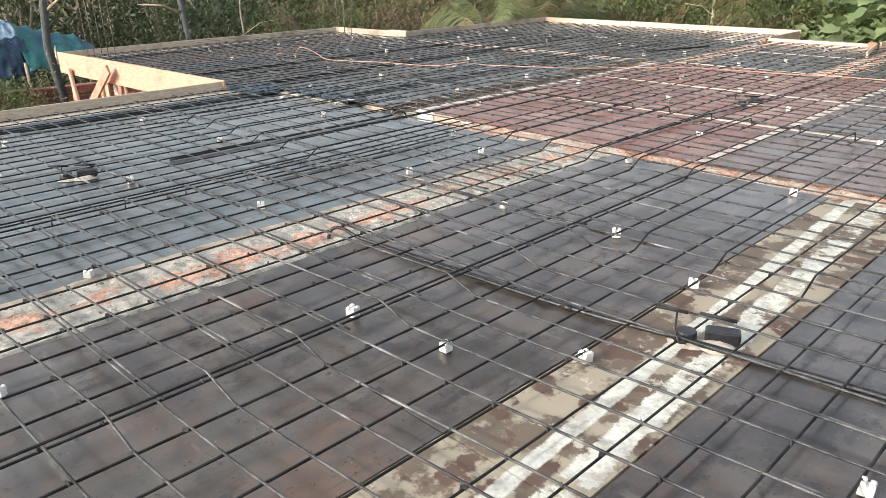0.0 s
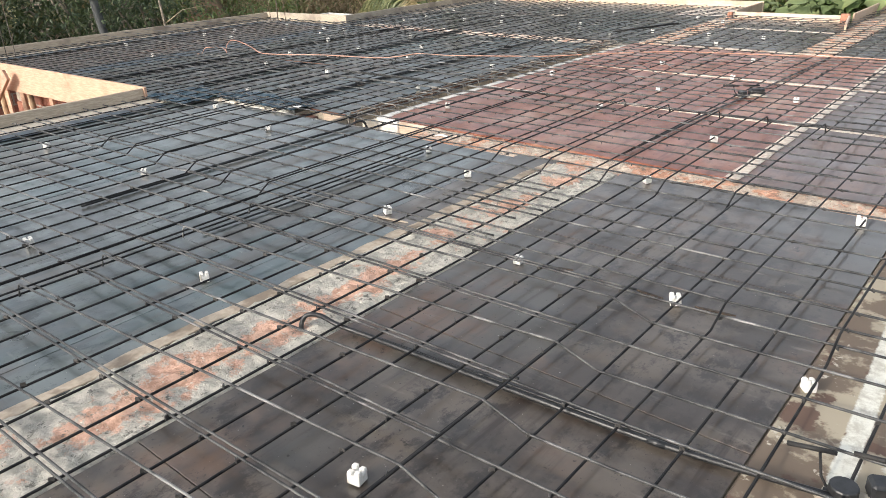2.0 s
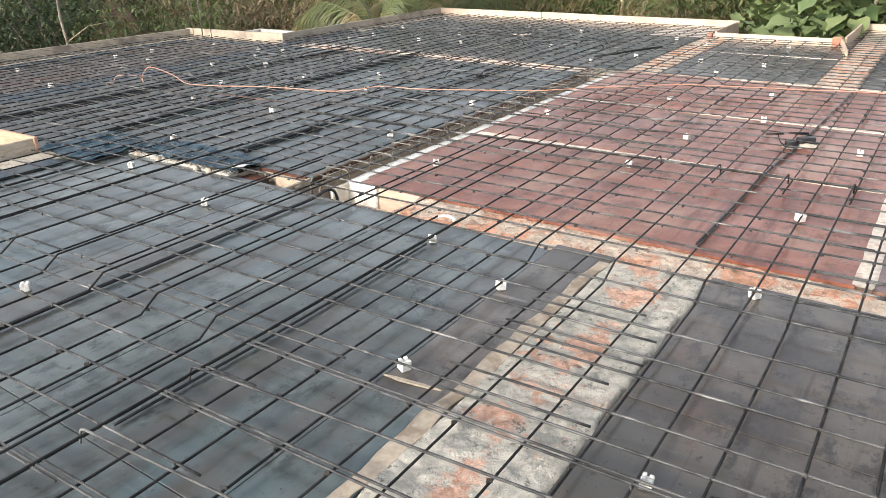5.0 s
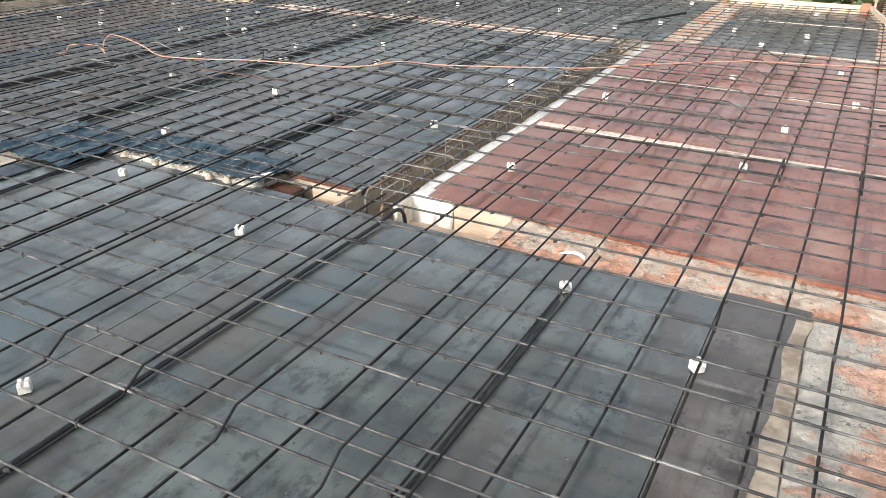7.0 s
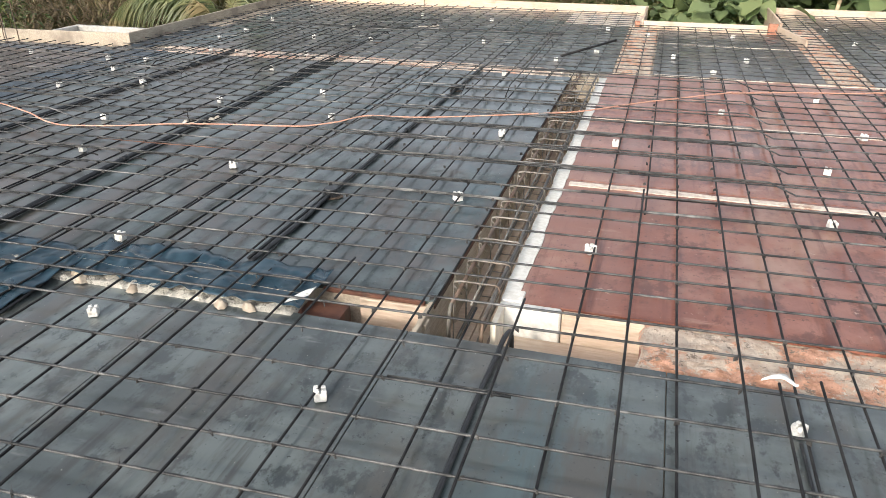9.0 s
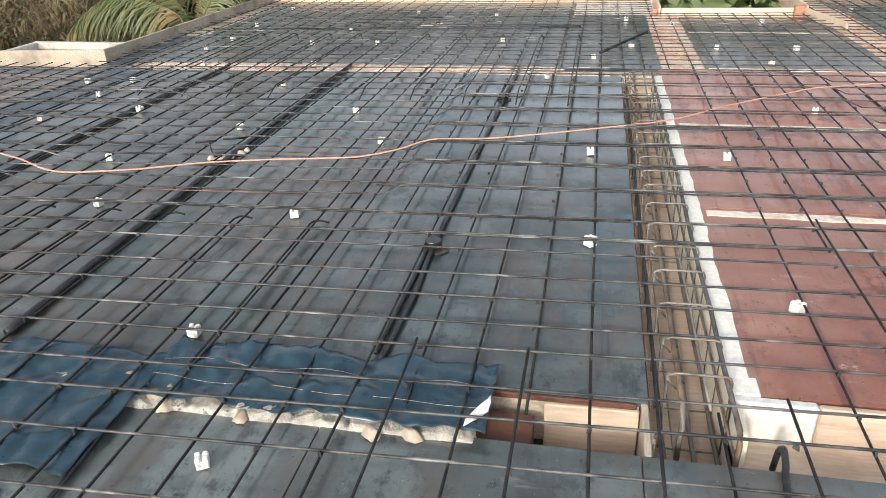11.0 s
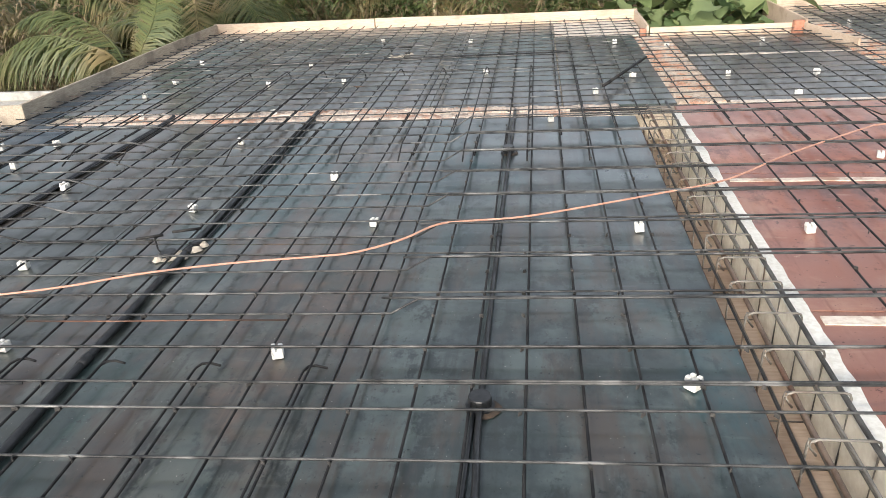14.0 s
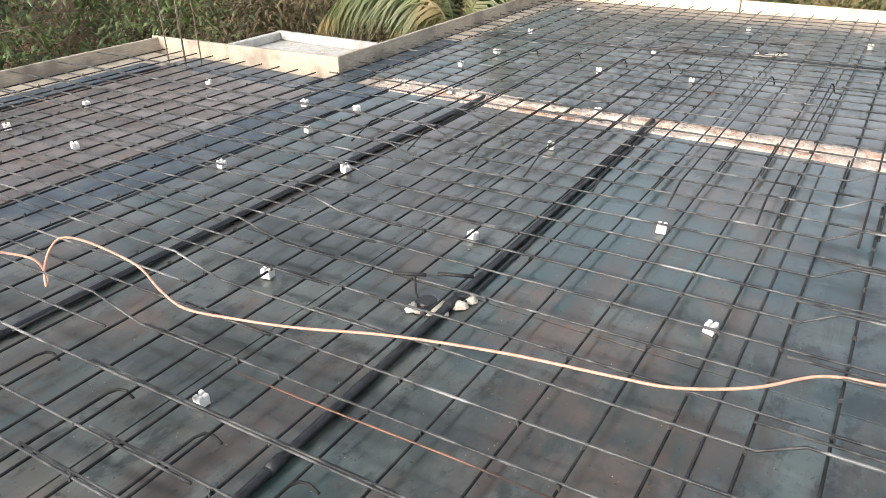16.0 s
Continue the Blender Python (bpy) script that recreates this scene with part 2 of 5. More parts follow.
M_REDBROWN = deck_mat("faded_red_deck", (0.135, 0.07, 0.052), (0.215, 0.13, 0.105), (0.175, 0.102, 0.072), (0.26, 0.175, 0.145), (0.3, 0.48), (0.13, 0.1, 0.09), 0.4)
M_WESTBROWN = deck_mat("west_brown_deck", (0.088, 0.062, 0.049), (0.150, 0.112, 0.092), (0.150, 0.092, 0.066), (0.19, 0.15, 0.128), (0.3, 0.48), (0.10, 0.095, 0.09), 0.45)
M_BROWNWARM = deck_mat("warm_brown_deck", (0.052, 0.042, 0.034), (0.110, 0.091, 0.073), (0.118, 0.077, 0.055), (0.18, 0.158, 0.133), (0.3, 0.46), (0.080, 0.075, 0.066), 0.48)
M_NORTHBLUE = deck_mat("blue_teal_deck", (0.030, 0.042, 0.042), (0.070, 0.090, 0.088), (0.070, 0.060, 0.052), (0.105, 0.122, 0.12), (0.27, 0.44), (0.022, 0.060, 0.070), 0.52, None, (0.052, 0.045, 0.038))
M_STRIP = deck_mat("faded_brown_ply", (0.092, 0.082, 0.072), (0.165, 0.15, 0.134), (0.13, 0.10, 0.078), (0.24, 0.22, 0.2), (0.3, 0.48), None, 0.4)
M_MORTAR = rubble_mat("mortar_wall_top", (0.545, 0.515, 0.45), (0.39, 0.375, 0.325), (0.45, 0.265, 0.185), 0.425, -3.28)
M_BRICKTOP = rubble_mat("brick_wall_top", (0.64, 0.54, 0.44), (0.53, 0.405, 0.31), (0.48, 0.245, 0.15), 0.485)
M_LIME = lime_mat()
M_SEAM = grained("pale_joint_filler", (0.74, 0.68, 0.59), (0.60, 0.50, 0.42), (0.42, 0.28, 0.21), 30, 5, (0.55, 0.66), (0.6, 0.8))
M_WHITE = grained("white_wet_filler", (0.80, 0.79, 0.74), (0.68, 0.66, 0.6), (0.55, 0.45, 0.35), 40, 4, (0.62, 0.72), (0.5, 0.7))
M_CREAM = grained("cream_limed_board", (0.84, 0.78, 0.66), (0.74, 0.67, 0.55), (0.60, 0.50, 0.38), 24, 3, (0.58, 0.72), (0.6, 0.8), 0.3, 0.003)
M_PLANK = grained("raw_pale_plank", (0.52, 0.40, 0.30), (0.62, 0.50, 0.39), (0.42, 0.30, 0.22), 9, 2.2, (0.5, 0.7), (0.6, 0.8), 0.35, 0.003, (1.2, 9.0, 9.0), 0.08)
M_PINK = rubble_mat("pink_white_joint", (0.66, 0.57, 0.49), (0.55, 0.43, 0.35), (0.47, 0.27, 0.185), 0.52)
M_TAN = grained("tan_mortar_edge", (0.37, 0.31, 0.24), (0.47, 0.40, 0.315), (0.25, 0.20, 0.15), 26, 5, (0.48, 0.6), (0.75, 0.9), 0.5, 0.004)
M_BRICKRED = grained("orange_brick", (0.31, 0.135, 0.085), (0.40, 0.20, 0.13), (0.48, 0.37, 0.29), 30, 8, (0.58, 0.68), (0.8, 0.95), 0.6, 0.004)
M_PLANKY = grained("grey_plank", (0.35, 0.295, 0.23), (0.47, 0.405, 0.315), (0.24, 0.20, 0.16), 9, 2.2, (0.5, 0.68), (0.6, 0.85), 0.35, 0.003, (9.0, 1.2, 9.0), 0.08)
M_ORANGE = grained("fresh_orange_timber", (0.44, 0.255, 0.172), (0.52, 0.34, 0.24), (0.33, 0.18, 0.115), 8, 2.5, (0.55, 0.72), (0.6, 0.8), 0.3, 0.003, (1.0, 9.0, 9.0), 0.1)
M_PROP = grained("pole_timber", (0.36, 0.23, 0.14), (0.47, 0.33, 0.2), (0.2, 0.12, 0.07), 14, 3, (0.5, 0.7), (0.7, 0.9), 0.4, 0.004, (6.0, 6.0, 1.0), 0.15)
# one steel in two tones: sunlit side painted on rows, shade on columns
M_XBAR = steel_mat("sunlit_rebar_steel", (0.022, 0.023, 0.024), (0.095, 0.096, 0.094), (0.10, 0.060, 0.042), 0.66, (0.38, 0.58), 0.28, (0.215, 0.214, 0.208), 0.4)
M_YBAR = steel_mat("shade_toned_rebar_steel", (0.011, 0.011, 0.012), (0.034, 0.033, 0.032), (0.085, 0.048, 0.032), 0.66, (0.48, 0.72), 0.12, None, 0.25)
M_CAGE = steel_mat("rusty_cage_steel", (0.12, 0.11, 0.096), (0.245, 0.225, 0.195), (0.17, 0.115, 0.08), 0.52)
M_CAGEDARK = steel_mat("dark_cage_bar", (0.05, 0.048, 0.045), (0.11, 0.105, 0.097), (0.12, 0.08, 0.055), 0.56)
M_RUSTBAR = steel_mat("rusty_thick_bar", (0.10, 0.065, 0.045), (0.19, 0.135, 0.10), (0.15, 0.08, 0.05), 0.5)
M_RUSTROD = steel_mat("rust_orange_steel", (0.13, 0.062, 0.04), (0.20, 0.10, 0.065), (0.07, 0.045, 0.035), 0.52)
M_WIRE = steel_mat("black_tie_wire", (0.045, 0.044, 0.042), (0.09, 0.085, 0.08), (0.1, 0.06, 0.04), 0.62)
M_FLAP = grained("faded_blue_tarpaulin", (0.20, 0.31, 0.40), (0.33, 0.43, 0.50), (0.05, 0.16, 0.30), 7, 2.5, (0.5, 0.62), (0.4, 0.6), 0.3, 0.02)
M_BLUESHEET = grained("dark_blue_tarpaulin", (0.015, 0.04, 0.08), (0.03, 0.075, 0.13), (0.015, 0.10, 0.12), 7, 2.5, (0.5, 0.62), (0.4, 0.6), 0.3, 0.02)
M_LIP = grained("dark_red_ply_edge", (0.085, 0.032, 0.02), (0.13, 0.055, 0.033), (0.05, 0.03, 0.022), 14, 4, (0.5, 0.65), (0.6, 0.8), 0.3, 0.003)
M_SPLINTER = grained("dark_torn_wood", (0.035, 0.026, 0.02), (0.07, 0.05, 0.035), (0.11, 0.075, 0.045), 30, 9, (0.55, 0.65), (0.7, 0.9), 0.5, 0.003)
M_PVC = grained("black_pvc", (0.012, 0.013, 0.014), (0.024, 0.025, 0.027), (0.05, 0.045, 0.04), 50, 4, (0.62, 0.75), (0.30, 0.48), 0.1, 0.001)
M_CABLE = grained("orange_cable_sheath", (0.47, 0.235, 0.16), (0.54, 0.31, 0.23), (0.40, 0.26, 0.2), 40, 5, (0.62, 0.75), (0.4, 0.55), 0.1, 0.001)
M_BLOCK = grained("white_cover_block", (0.64, 0.63, 0.59), (0.76, 0.75, 0.71), (0.42, 0.38, 0.32), 90, 14, (0.58, 0.72), (0.7, 0.9), 0.4, 0.002, None, 0.1)
M_TARP = grained("blue_polythene", (0.011, 0.033, 0.050), (0.022, 0.053, 0.076), (0.055, 0.085, 0.105), 12, 3, (0.6, 0.75), (0.24, 0.42), 0.2, 0.003)
M_FILM = grained("blue_black_film", (0.032, 0.046, 0.062), (0.058, 0.082, 0.104), (0.10, 0.105, 0.108), 9, 2.5, (0.5, 0.66), (0.26, 0.46), 0.25, 0.003)
M_PUTTY = grained("grey_white_putty", (0.42, 0.37, 0.30), (0.55, 0.50, 0.42), (0.26, 0.20, 0.15), 40, 9, (0.55, 0.7), (0.7, 0.9), 0.6, 0.004)
M_PAPER = grained("white_paper", (0.78, 0.76, 0.72), (0.85, 0.84, 0.8), None, 20, 3, (0.5, 0.7), (0.6, 0.8))
M_LATERITE = grained("red_laterite", (0.27, 0.10, 0.07), (0.36, 0.15, 0.10), (0.19, 0.085, 0.065), 25, 3, (0.5, 0.65), (0.85, 0.95), 0.6, 0.008, None, 0.22)
M_JOINT = grained("grey_wall_mortar", (0.33, 0.28, 0.24), (0.42, 0.36, 0.3), (0.2, 0.17, 0.15), 30, 3, (0.5, 0.65), (0.85, 0.95), 0.5, 0.005)
M_CONCRETE = grained("pale_concrete", (0.40, 0.39, 0.36), (0.52, 0.50, 0.46), (0.26, 0.25, 0.23), 18, 2.5, (0.5, 0.68), (0.75, 0.92), 0.4, 0.003)
M_SOIL = grained("red_brown_soil", (0.17, 0.10, 0.065), (0.24, 0.15, 0.10), (0.07, 0.085, 0.035), 3.0, 0.22, (0.45, 0.6), (0.9, 0.98), 0.8, 0.05)
M_BARK = grained("grey_bark", (0.19, 0.16, 0.125), (0.30, 0.26, 0.205), (0.10, 0.085, 0.06), 14, 2, (0.5, 0.65), (0.8, 0.95), 0.7, 0.01, (4.0, 4.0, 1.0))
M_TRUNK = grained("dark_wet_bark", (0.045, 0.05, 0.05), (0.085, 0.09, 0.09), (0.03, 0.04, 0.03), 14, 2, (0.5, 0.65), (0.7, 0.9), 0.7, 0.01, (4.0, 4.0, 1.0))
M_STALK = grained("dry_stalk", (0.38, 0.31, 0.2), (0.5, 0.42, 0.28), (0.25, 0.19, 0.12), 16, 3, (0.5, 0.65), (0.7, 0.9), 0.4, 0.004)
M_LEAFDARK = leaf_mat("dark_leaf", (0.032, 0.058, 0.026), (0.100, 0.130, 0.055), (0.20, 0.18, 0.085))
M_LEAFMID = leaf_mat("mid_leaf", (0.058, 0.10, 0.03), (0.14, 0.18, 0.058), (0.20, 0.175, 0.08), 0.50)
M_LEAFOLIVE = leaf_mat("olive_brown_leaf", (0.10, 0.115, 0.045), (0.21, 0.20, 0.09), (0.29, 0.225, 0.12), 0.5)
M_LEAFBIG = leaf_mat("broad_leaf", (0.12, 0.185, 0.075), (0.25, 0.30, 0.13), (0.38, 0.36, 0.14), 0.58)
M_LEAFDRY = leaf_mat("dry_leaf", (0.15, 0.11, 0.058), (0.27, 0.205, 0.118), (0.12, 0.125, 0.05), 0.52)
M_FROND = leaf_mat("palm_leaflet", (0.06, 0.092, 0.032), (0.16, 0.175, 0.06), (0.28, 0.22, 0.105), 0.48)
M_TEALSHEET = grained("teal_tarpaulin", (0.012, 0.10, 0.105), (0.035, 0.19, 0.18), (0.015, 0.075, 0.14), 6, 1.5, (0.5, 0.62), (0.35, 0.55), 0.3, 0.02)


# ---------------------------------------------------------------- mesh helpers
def mesh_of(name, verts, faces, material, smooth=False):
    me = bpy.data.meshes.new(name)
    me.from_pydata([tuple(v) for v in verts], [], faces)
    if smooth:
        me.polygons.foreach_set("use_smooth", [True] * len(me.polygons))
    me.materials.append(material)
    me.update()
    return me


def part_of(name, me, parent=None, label="", place=None):
    ob = new(name, me)
    if parent is not None:
        ob.parent = parent
    if place is not None:
        ob.matrix_basis = place
    if label:
        tagged(ob, label)
    return ob


def empty(name, x=0, y=0, z=0):
    ob = new(name)
    ob.location = (x, y, z)
    return ob


def box_bm(x0, y0, z0, x1, y1, z1, bevel=0.0, bm=None):
    bm = bm or bmesh.new()
    r = bmesh.ops.create_cube(bm, size=1.0)
    for v in r["verts"]:
        v.co = Vector((x0 + (v.co.x + 0.5) * (x1 - x0), y0 + (v.co.y + 0.5) * (y1 - y0), z0 + (v.co.z + 0.5) * (z1 - z0)))
    if bevel:
        es = list({e for v in r["verts"] for e in v.link_edges})
        bmesh.ops.bevel(bm, geom=es, offset=bevel, segments=1, affect="EDGES")
    return bm


def bm_mesh(name, bm, material, smooth=False):
    me = bpy.data.meshes.new(name)
    bm.to_mesh(me)
    bm.free()
    me.materials.append(material)
    if smooth:
        me.polygons.foreach_set("use_smooth", [True] * len(me.polygons))
    return me


def box(name, x0, y0, z0, x1, y1, z1, material, parent=None, label="", bevel=0.003):
    return part_of(name, bm_mesh(name, box_bm(x0, y0, z0, x1, y1, z1, bevel), material), parent, label)


def tube_data(pts, r, sides=6, base=0, taper=None):
    """Vertices and faces of a round bar along the points."""
    P = [Vector(p) for p in pts]
    vs, fs = [], []
    up = Vector((0, 0, 1))
    for i, p in enumerate(P):
        d = (P[min(i + 1, len(P) - 1)] - P[max(i - 1, 0)]).normalized()
        a = d.cross(up if abs(d.z) < 0.9 else Vector((1, 0, 0))).normalized()
        b = a.cross(d).normalized()
        rr = r if taper is None else r * (1 + (taper - 1) * i / (len(P) - 1))
        for k in range(sides):
            t = 2 * math.pi * k / sides
            vs.append(p + a * (rr * math.cos(t)) + b * (rr * math.sin(t)))
    n = len(P)
    for i in range(n - 1):
        for k in range(sides):
            k2 = (k + 1) % sides
            fs.append((base + i * sides + k, base + i * sides + k2, base + (i + 1) * sides + k2, base + (i + 1) * sides + k))
    fs.append(tuple(base + k for k in reversed(range(sides))))
    fs.append(tuple(base + (n - 1) * sides + k for k in range(sides)))
    return vs, fs


def tube(name, pts, r, material, parent=None, label="", sides=6, taper=None):
    vs, fs = tube_data(pts, r, sides, 0, taper)
    return part_of(name, mesh_of(name, vs, fs, material, True), parent, label)


def tubes(name, lists, r, material, parent=None, label="", sides=5):
    vs, fs = [], []
    for pts in lists:
        v, f = tube_data(pts, r, sides, len(vs))
        vs += v
        fs += f
    return part_of(name, mesh_of(name, vs, fs, material, True), parent, label)


def spline(pts, n=8):
    """Catmull-Rom through the points."""
    P = [Vector(p) for p in pts]
    out = []
    for i in range(len(P) - 1):
        a, b, c, d = P[max(i - 1, 0)], P[i], P[i + 1], P[min(i + 2, len(P) - 1)]
        for k in range(n):
            t = k / n
            out.append(0.5 * ((2 * b) + (c - a) * t + (2 * a - 5 * b + 4 * c - d) * t * t + (3 * b - a - 3 * c + d) * t ** 3))
    out.append(P[-1])
    return out


rng = random.Random(7)
Z = 0.0


# ---------------------------------------------------------------- ground and floor
def terrain():
    n, half = 90, 400.0
    vs, fs = [], []
    for i in range(n + 1):
        for j in range(n + 1):
            u, v = 2 * i / n - 1, 2 * j / n - 1
            x, y = half * u * abs(u) - 6, half * v * abs(v) + 6
            d = max(abs(x + 5) - 9, abs(y - 6) - 10, 0)
            z = -3.2 + min(d, 30) * 0.045 * (0.5 + noise.noise((x * 0.05, y * 0.05, 0))) + 0.25 * noise.noise((x * 0.3, y * 0.3, 2))
            vs.append((x, y, z))
    for i in range(n):
        for j in range(n):
            a = i * (n + 1) + j
            fs.append((a, a + n + 1, a + n + 2, a + 1))
    return tagged(part_of("ground", mesh_of("ground", vs, fs, M_SOIL, True)), "red-brown soil with patches of green growth", "ground", kind="structure")


terrain()

# timber bearers under the boards, one slab-like body with the beam trench and the open slot left out
floor_bm = bmesh.new()
for x0, y0, x1, y1 in ((-8.3, -1.5, 1.5, 5.415), (-13.3, 5.03, -8.3, 10.37), (-8.3, 5.67, -5.905, 10.37), (-8.3, 5.415, -6.45, 5.67),
                       (-5.535, 5.768, 1.5, 10.7), (-11.2, 10.37, -5.5, 15.05), (-5.5, 10.7, -3.45, 13.75), (-3.45, 10.7, 1.5, 15.5)):
    box_bm(x0 + 0.001, y0 + 0.001, -0.2, x1 - 0.001, y1 - 0.001, -0.019, 0, floor_bm)
box_bm(-5.95, 5.30, -0.46, -5.45, 10.45, -0.31, 0, floor_bm)
box_bm(-6.5, 5.30, -0.46, -5.96, 5.75, -0.40, 0, floor_bm)
box_bm(-5.57, 5.42, -0.26, -4.95, 5.768, -0.19, 0, floor_bm)
floor = tagged(part_of("floor", bm_mesh("floor", floor_bm, M_PLANKY)), "timber slab formwork carrying plywood shuttering sheets", "formwork deck", kind="structure")


def bay(x0, y0, x1, y1, sx, sy, material, label, z=0.0):
    """A stretch of the deck laid with shuttering sheets of about sx by sy."""
    nx, ny = max(1, round((x1 - x0) / sx)), max(1, round((y1 - y0) / sy))
    w, h = (x1 - x0) / nx, (y1 - y0) / ny
    me = bm_mesh("plywood_sheet", box_bm(-w / 2 + 0.002, -h / 2 + 0.002, -0.018, w / 2 - 0.002, h / 2 - 0.002, 0, 0.0015), material)
    for i in range(nx):
        for j in range(ny):
            dz = z + rng.uniform(-0.0015, 0.0015)
            part_of("plywood_sheet", me, floor, label, pose(x0 + (i + 0.5) * w, y0 + (j + 0.5) * h, dz, rng.uniform(-.06, .06), rng.uniform(-.06, .06), 0))


bay(-7.95, -1.5, -3.87, 5.415, 1.02, 2.4, M_TEAL, "teal-grey oiled plywood shuttering sheet")
bay(-3.87, 3.9, -3.535, 5.50, 0.34, 1.6, M_STRIP, "narrow brown-grey plywood strip")
bay(-3.87, -1.5, -3.535, 3.9, 0.34, 2.7, M_TEAL, "narrow teal-grey plywood strip")
bay(-3.045, -1.5, -1.40, 5.52, 1.65, 1.22, M_BROWNWARM, "brown-grey stained plywood shuttering sheet")
bay(-0.86, -1.5, 1.5, 5.52, 1.22, 1.22, M_BROWN, "brown-grey stained plywood shuttering sheet")
bay(-5.535, 5.772, -2.45, 10.68, 3.06, 1.64, M_RED, "red film-faced plywood shuttering sheet")
bay(-2.38, 5.765, 1.5, 10.68, 2.1, 1.64, M_REDBROWN, "faded red-brown plywood shuttering sheet")
bay(-10.5, 5.67, -7.392, 10.375, 1.55, 2.4, M_NORTH, "dark teal-grey oiled plywood shuttering sheet")
bay(-7.388, 5.67, -5.875, 10.375, 1.52, 2.4, M_NORTHBLUE, "blue-teal oiled plywood shuttering sheet")
bay(-12.75, 5.2, -11.02, 7.6, 1.7, 1.2, M_WESTBROWN, "brown plywood shuttering sheet")
bay(-12.75, 7.6, -11.02, 10.05, 1.7, 1.22, M_WESTBROWN, "faded brown plywood shuttering sheet")
bay(-11.0, 5.1, -10.52, 10.1, 0.48, 2.4, M_FILM, "blue-black film strip over the boards")
bay(-10.5, 5.1, -8.32, 5.66, 1.1, 0.56, M_NORTH, "dark teal-grey oiled plywood shuttering sheet")
bay(-10.9, 10.71, -6.43, 13.9, 1.22, 2.4, M_NORTH, "dark teal-grey oiled plywood shuttering sheet")
bay(-10.9, 13.9, -6.43, 15.0, 1.22, 1.1, M_NORTH, "dark teal-grey oiled plywood shuttering sheet")
bay(-6.42, 10.71, -5.50, 13.88, 0.92, 1.6, M_NORTH, "dark teal-grey oiled plywood shuttering sheet")
bay(-6.42, 13.89, -5.36, 15.0, 1.06, 1.1, M_SEAM, "cream plywood sheet")
bay(-5.10, 10.77, -3.46, 12.56, 1.64, 0.9, M_BROWN, "brown-grey stained plywood shuttering sheet")
bay(-5.10, 12.63, -3.46, 13.7, 1.64, 1.07, M_BROWN, "brown-grey stained plywood shuttering sheet")
bay(-3.04, 10.77, 1.5, 15.45, 1.76, 1.56, M_BROWN, "dark brown-grey plywood shuttering sheet")
bay(-11.2, 10.4, -10.92, 12.2, 0.28, 1.8, M_FILM, "blue-black film strip over the boards")
bay(-11.2, 12.2, -10.92, 15.0, 0.28, 0.9, M_PLANKY, "greyish joint plank along the edge")
bay(-13.28, 5.1, -12.77, 10.35, 0.5, 1.3, M_PLANKY, "greyish joint plank along the edge")
bay(-12.75, 10.07, -11.22, 10.4, 1.5, 0.33, M_FILM, "blue-black film strip over the boards")
bay(-8.28, -1.5, -7.97, 5.4, 0.31, 1.4, M_PUTTY, "pale joint plank smeared with mortar along the edge")
bay(-11.2, 10.12, -10.52, 10.385, 0.68, 0.27, M_FILM, "blue-black film strip over the boards")
bay(-1.395, -1.5, -0.865, 5.52, 0.53, 4.3, M_LIME, "brown joint boards smeared with white lime")


def rough_strip(name, x0, y0, x1, y1, material, label, lift=0.006, amp=0.0105, cell=0.013, edge=0.03, sink=0.0):
    """A wall top with torn, lumpy mortar and a ragged rim."""
    nx, ny = max(3, int((x1 - x0) / cell)), max(3, int((y1 - y0) / cell))
    vs, fs = [], []
    for i in range(nx + 1):
        for j in range(ny + 1):
            x, y = x0 + (x1 - x0) * i / nx, y0 + (y1 - y0) * j / ny
            rim = min(i, nx - i, j, ny - j) == 0
            ox = edge * noise.noise((x * 6, y * 6, 3)) if rim else 0
            oy = edge * noise.noise((x * 6, y * 6, 9)) if rim else 0
            z = lift + amp * (noise.fractal((x * 11, y * 11, 1), 0.5, 2.1, 4) + 0.6 * abs(noise.noise((x * 31, y * 31, 5))))
            vs.append((x + ox, y + oy, (-0.02 if rim else max(z, -0.006)) - sink))
    for i in range(nx):
        for j in range(ny):
            a = i * (ny + 1) + j
            fs.append((a, a + ny + 1, a + ny + 2, a + 1))
    body = box_bm(x0 + .01, y0 + .01, -3.3, x1 - .01, y1 - .01, -0.021 - sink, 0)
    wall = part_of(name, bm_mesh(name, body, M_LATERITE))
    tagged(wall, label, "wall top", kind="structure")
    part_of("mortar_bed", mesh_of("mortar_bed", vs, fs, material, True), wall)
    return wall


rough_strip("wall_1", -3.535, -1.5, -3.045, 5.46, M_MORTAR, "rough grey mortar wall top with worn orange brick patches")
rough_strip("wall_2", -5.0, 5.42, 1.5, 5.778, M_BRICKTOP, "rough brick wall top in torn orange and cream mortar", 0.006, 0.011, sink=0.022)
rough_strip("wall_3", -5.50, 10.70, -5.11, 13.74, M_BRICKTOP, "rough brick wall top in torn orange and cream mortar")
rough_strip("wall_4", -3.46, 10.70, -3.05, 14.3, M_BRICKTOP, "rough brick wall top in torn orange and cream mortar")
rough_strip("wall_11", -10.7, 10.54, -5.96, 10.70, M_PINK, "white and pink torn mortar joint between deck bays", 0.008, 0.010, 0.016, 0.025)
rough_strip("wall_12", -10.7, 10.385, -5.96, 10.525, M_PINK, "pinkish torn mortar joint between deck bays", 0.004, 0.009, 0.016, 0.025)
rough_strip("wall_5", -8.28, 5.37, -6.42, 5.50, M_MORTAR, "ragged cream mortar edge under the blue sheet", 0.012, 0.02)


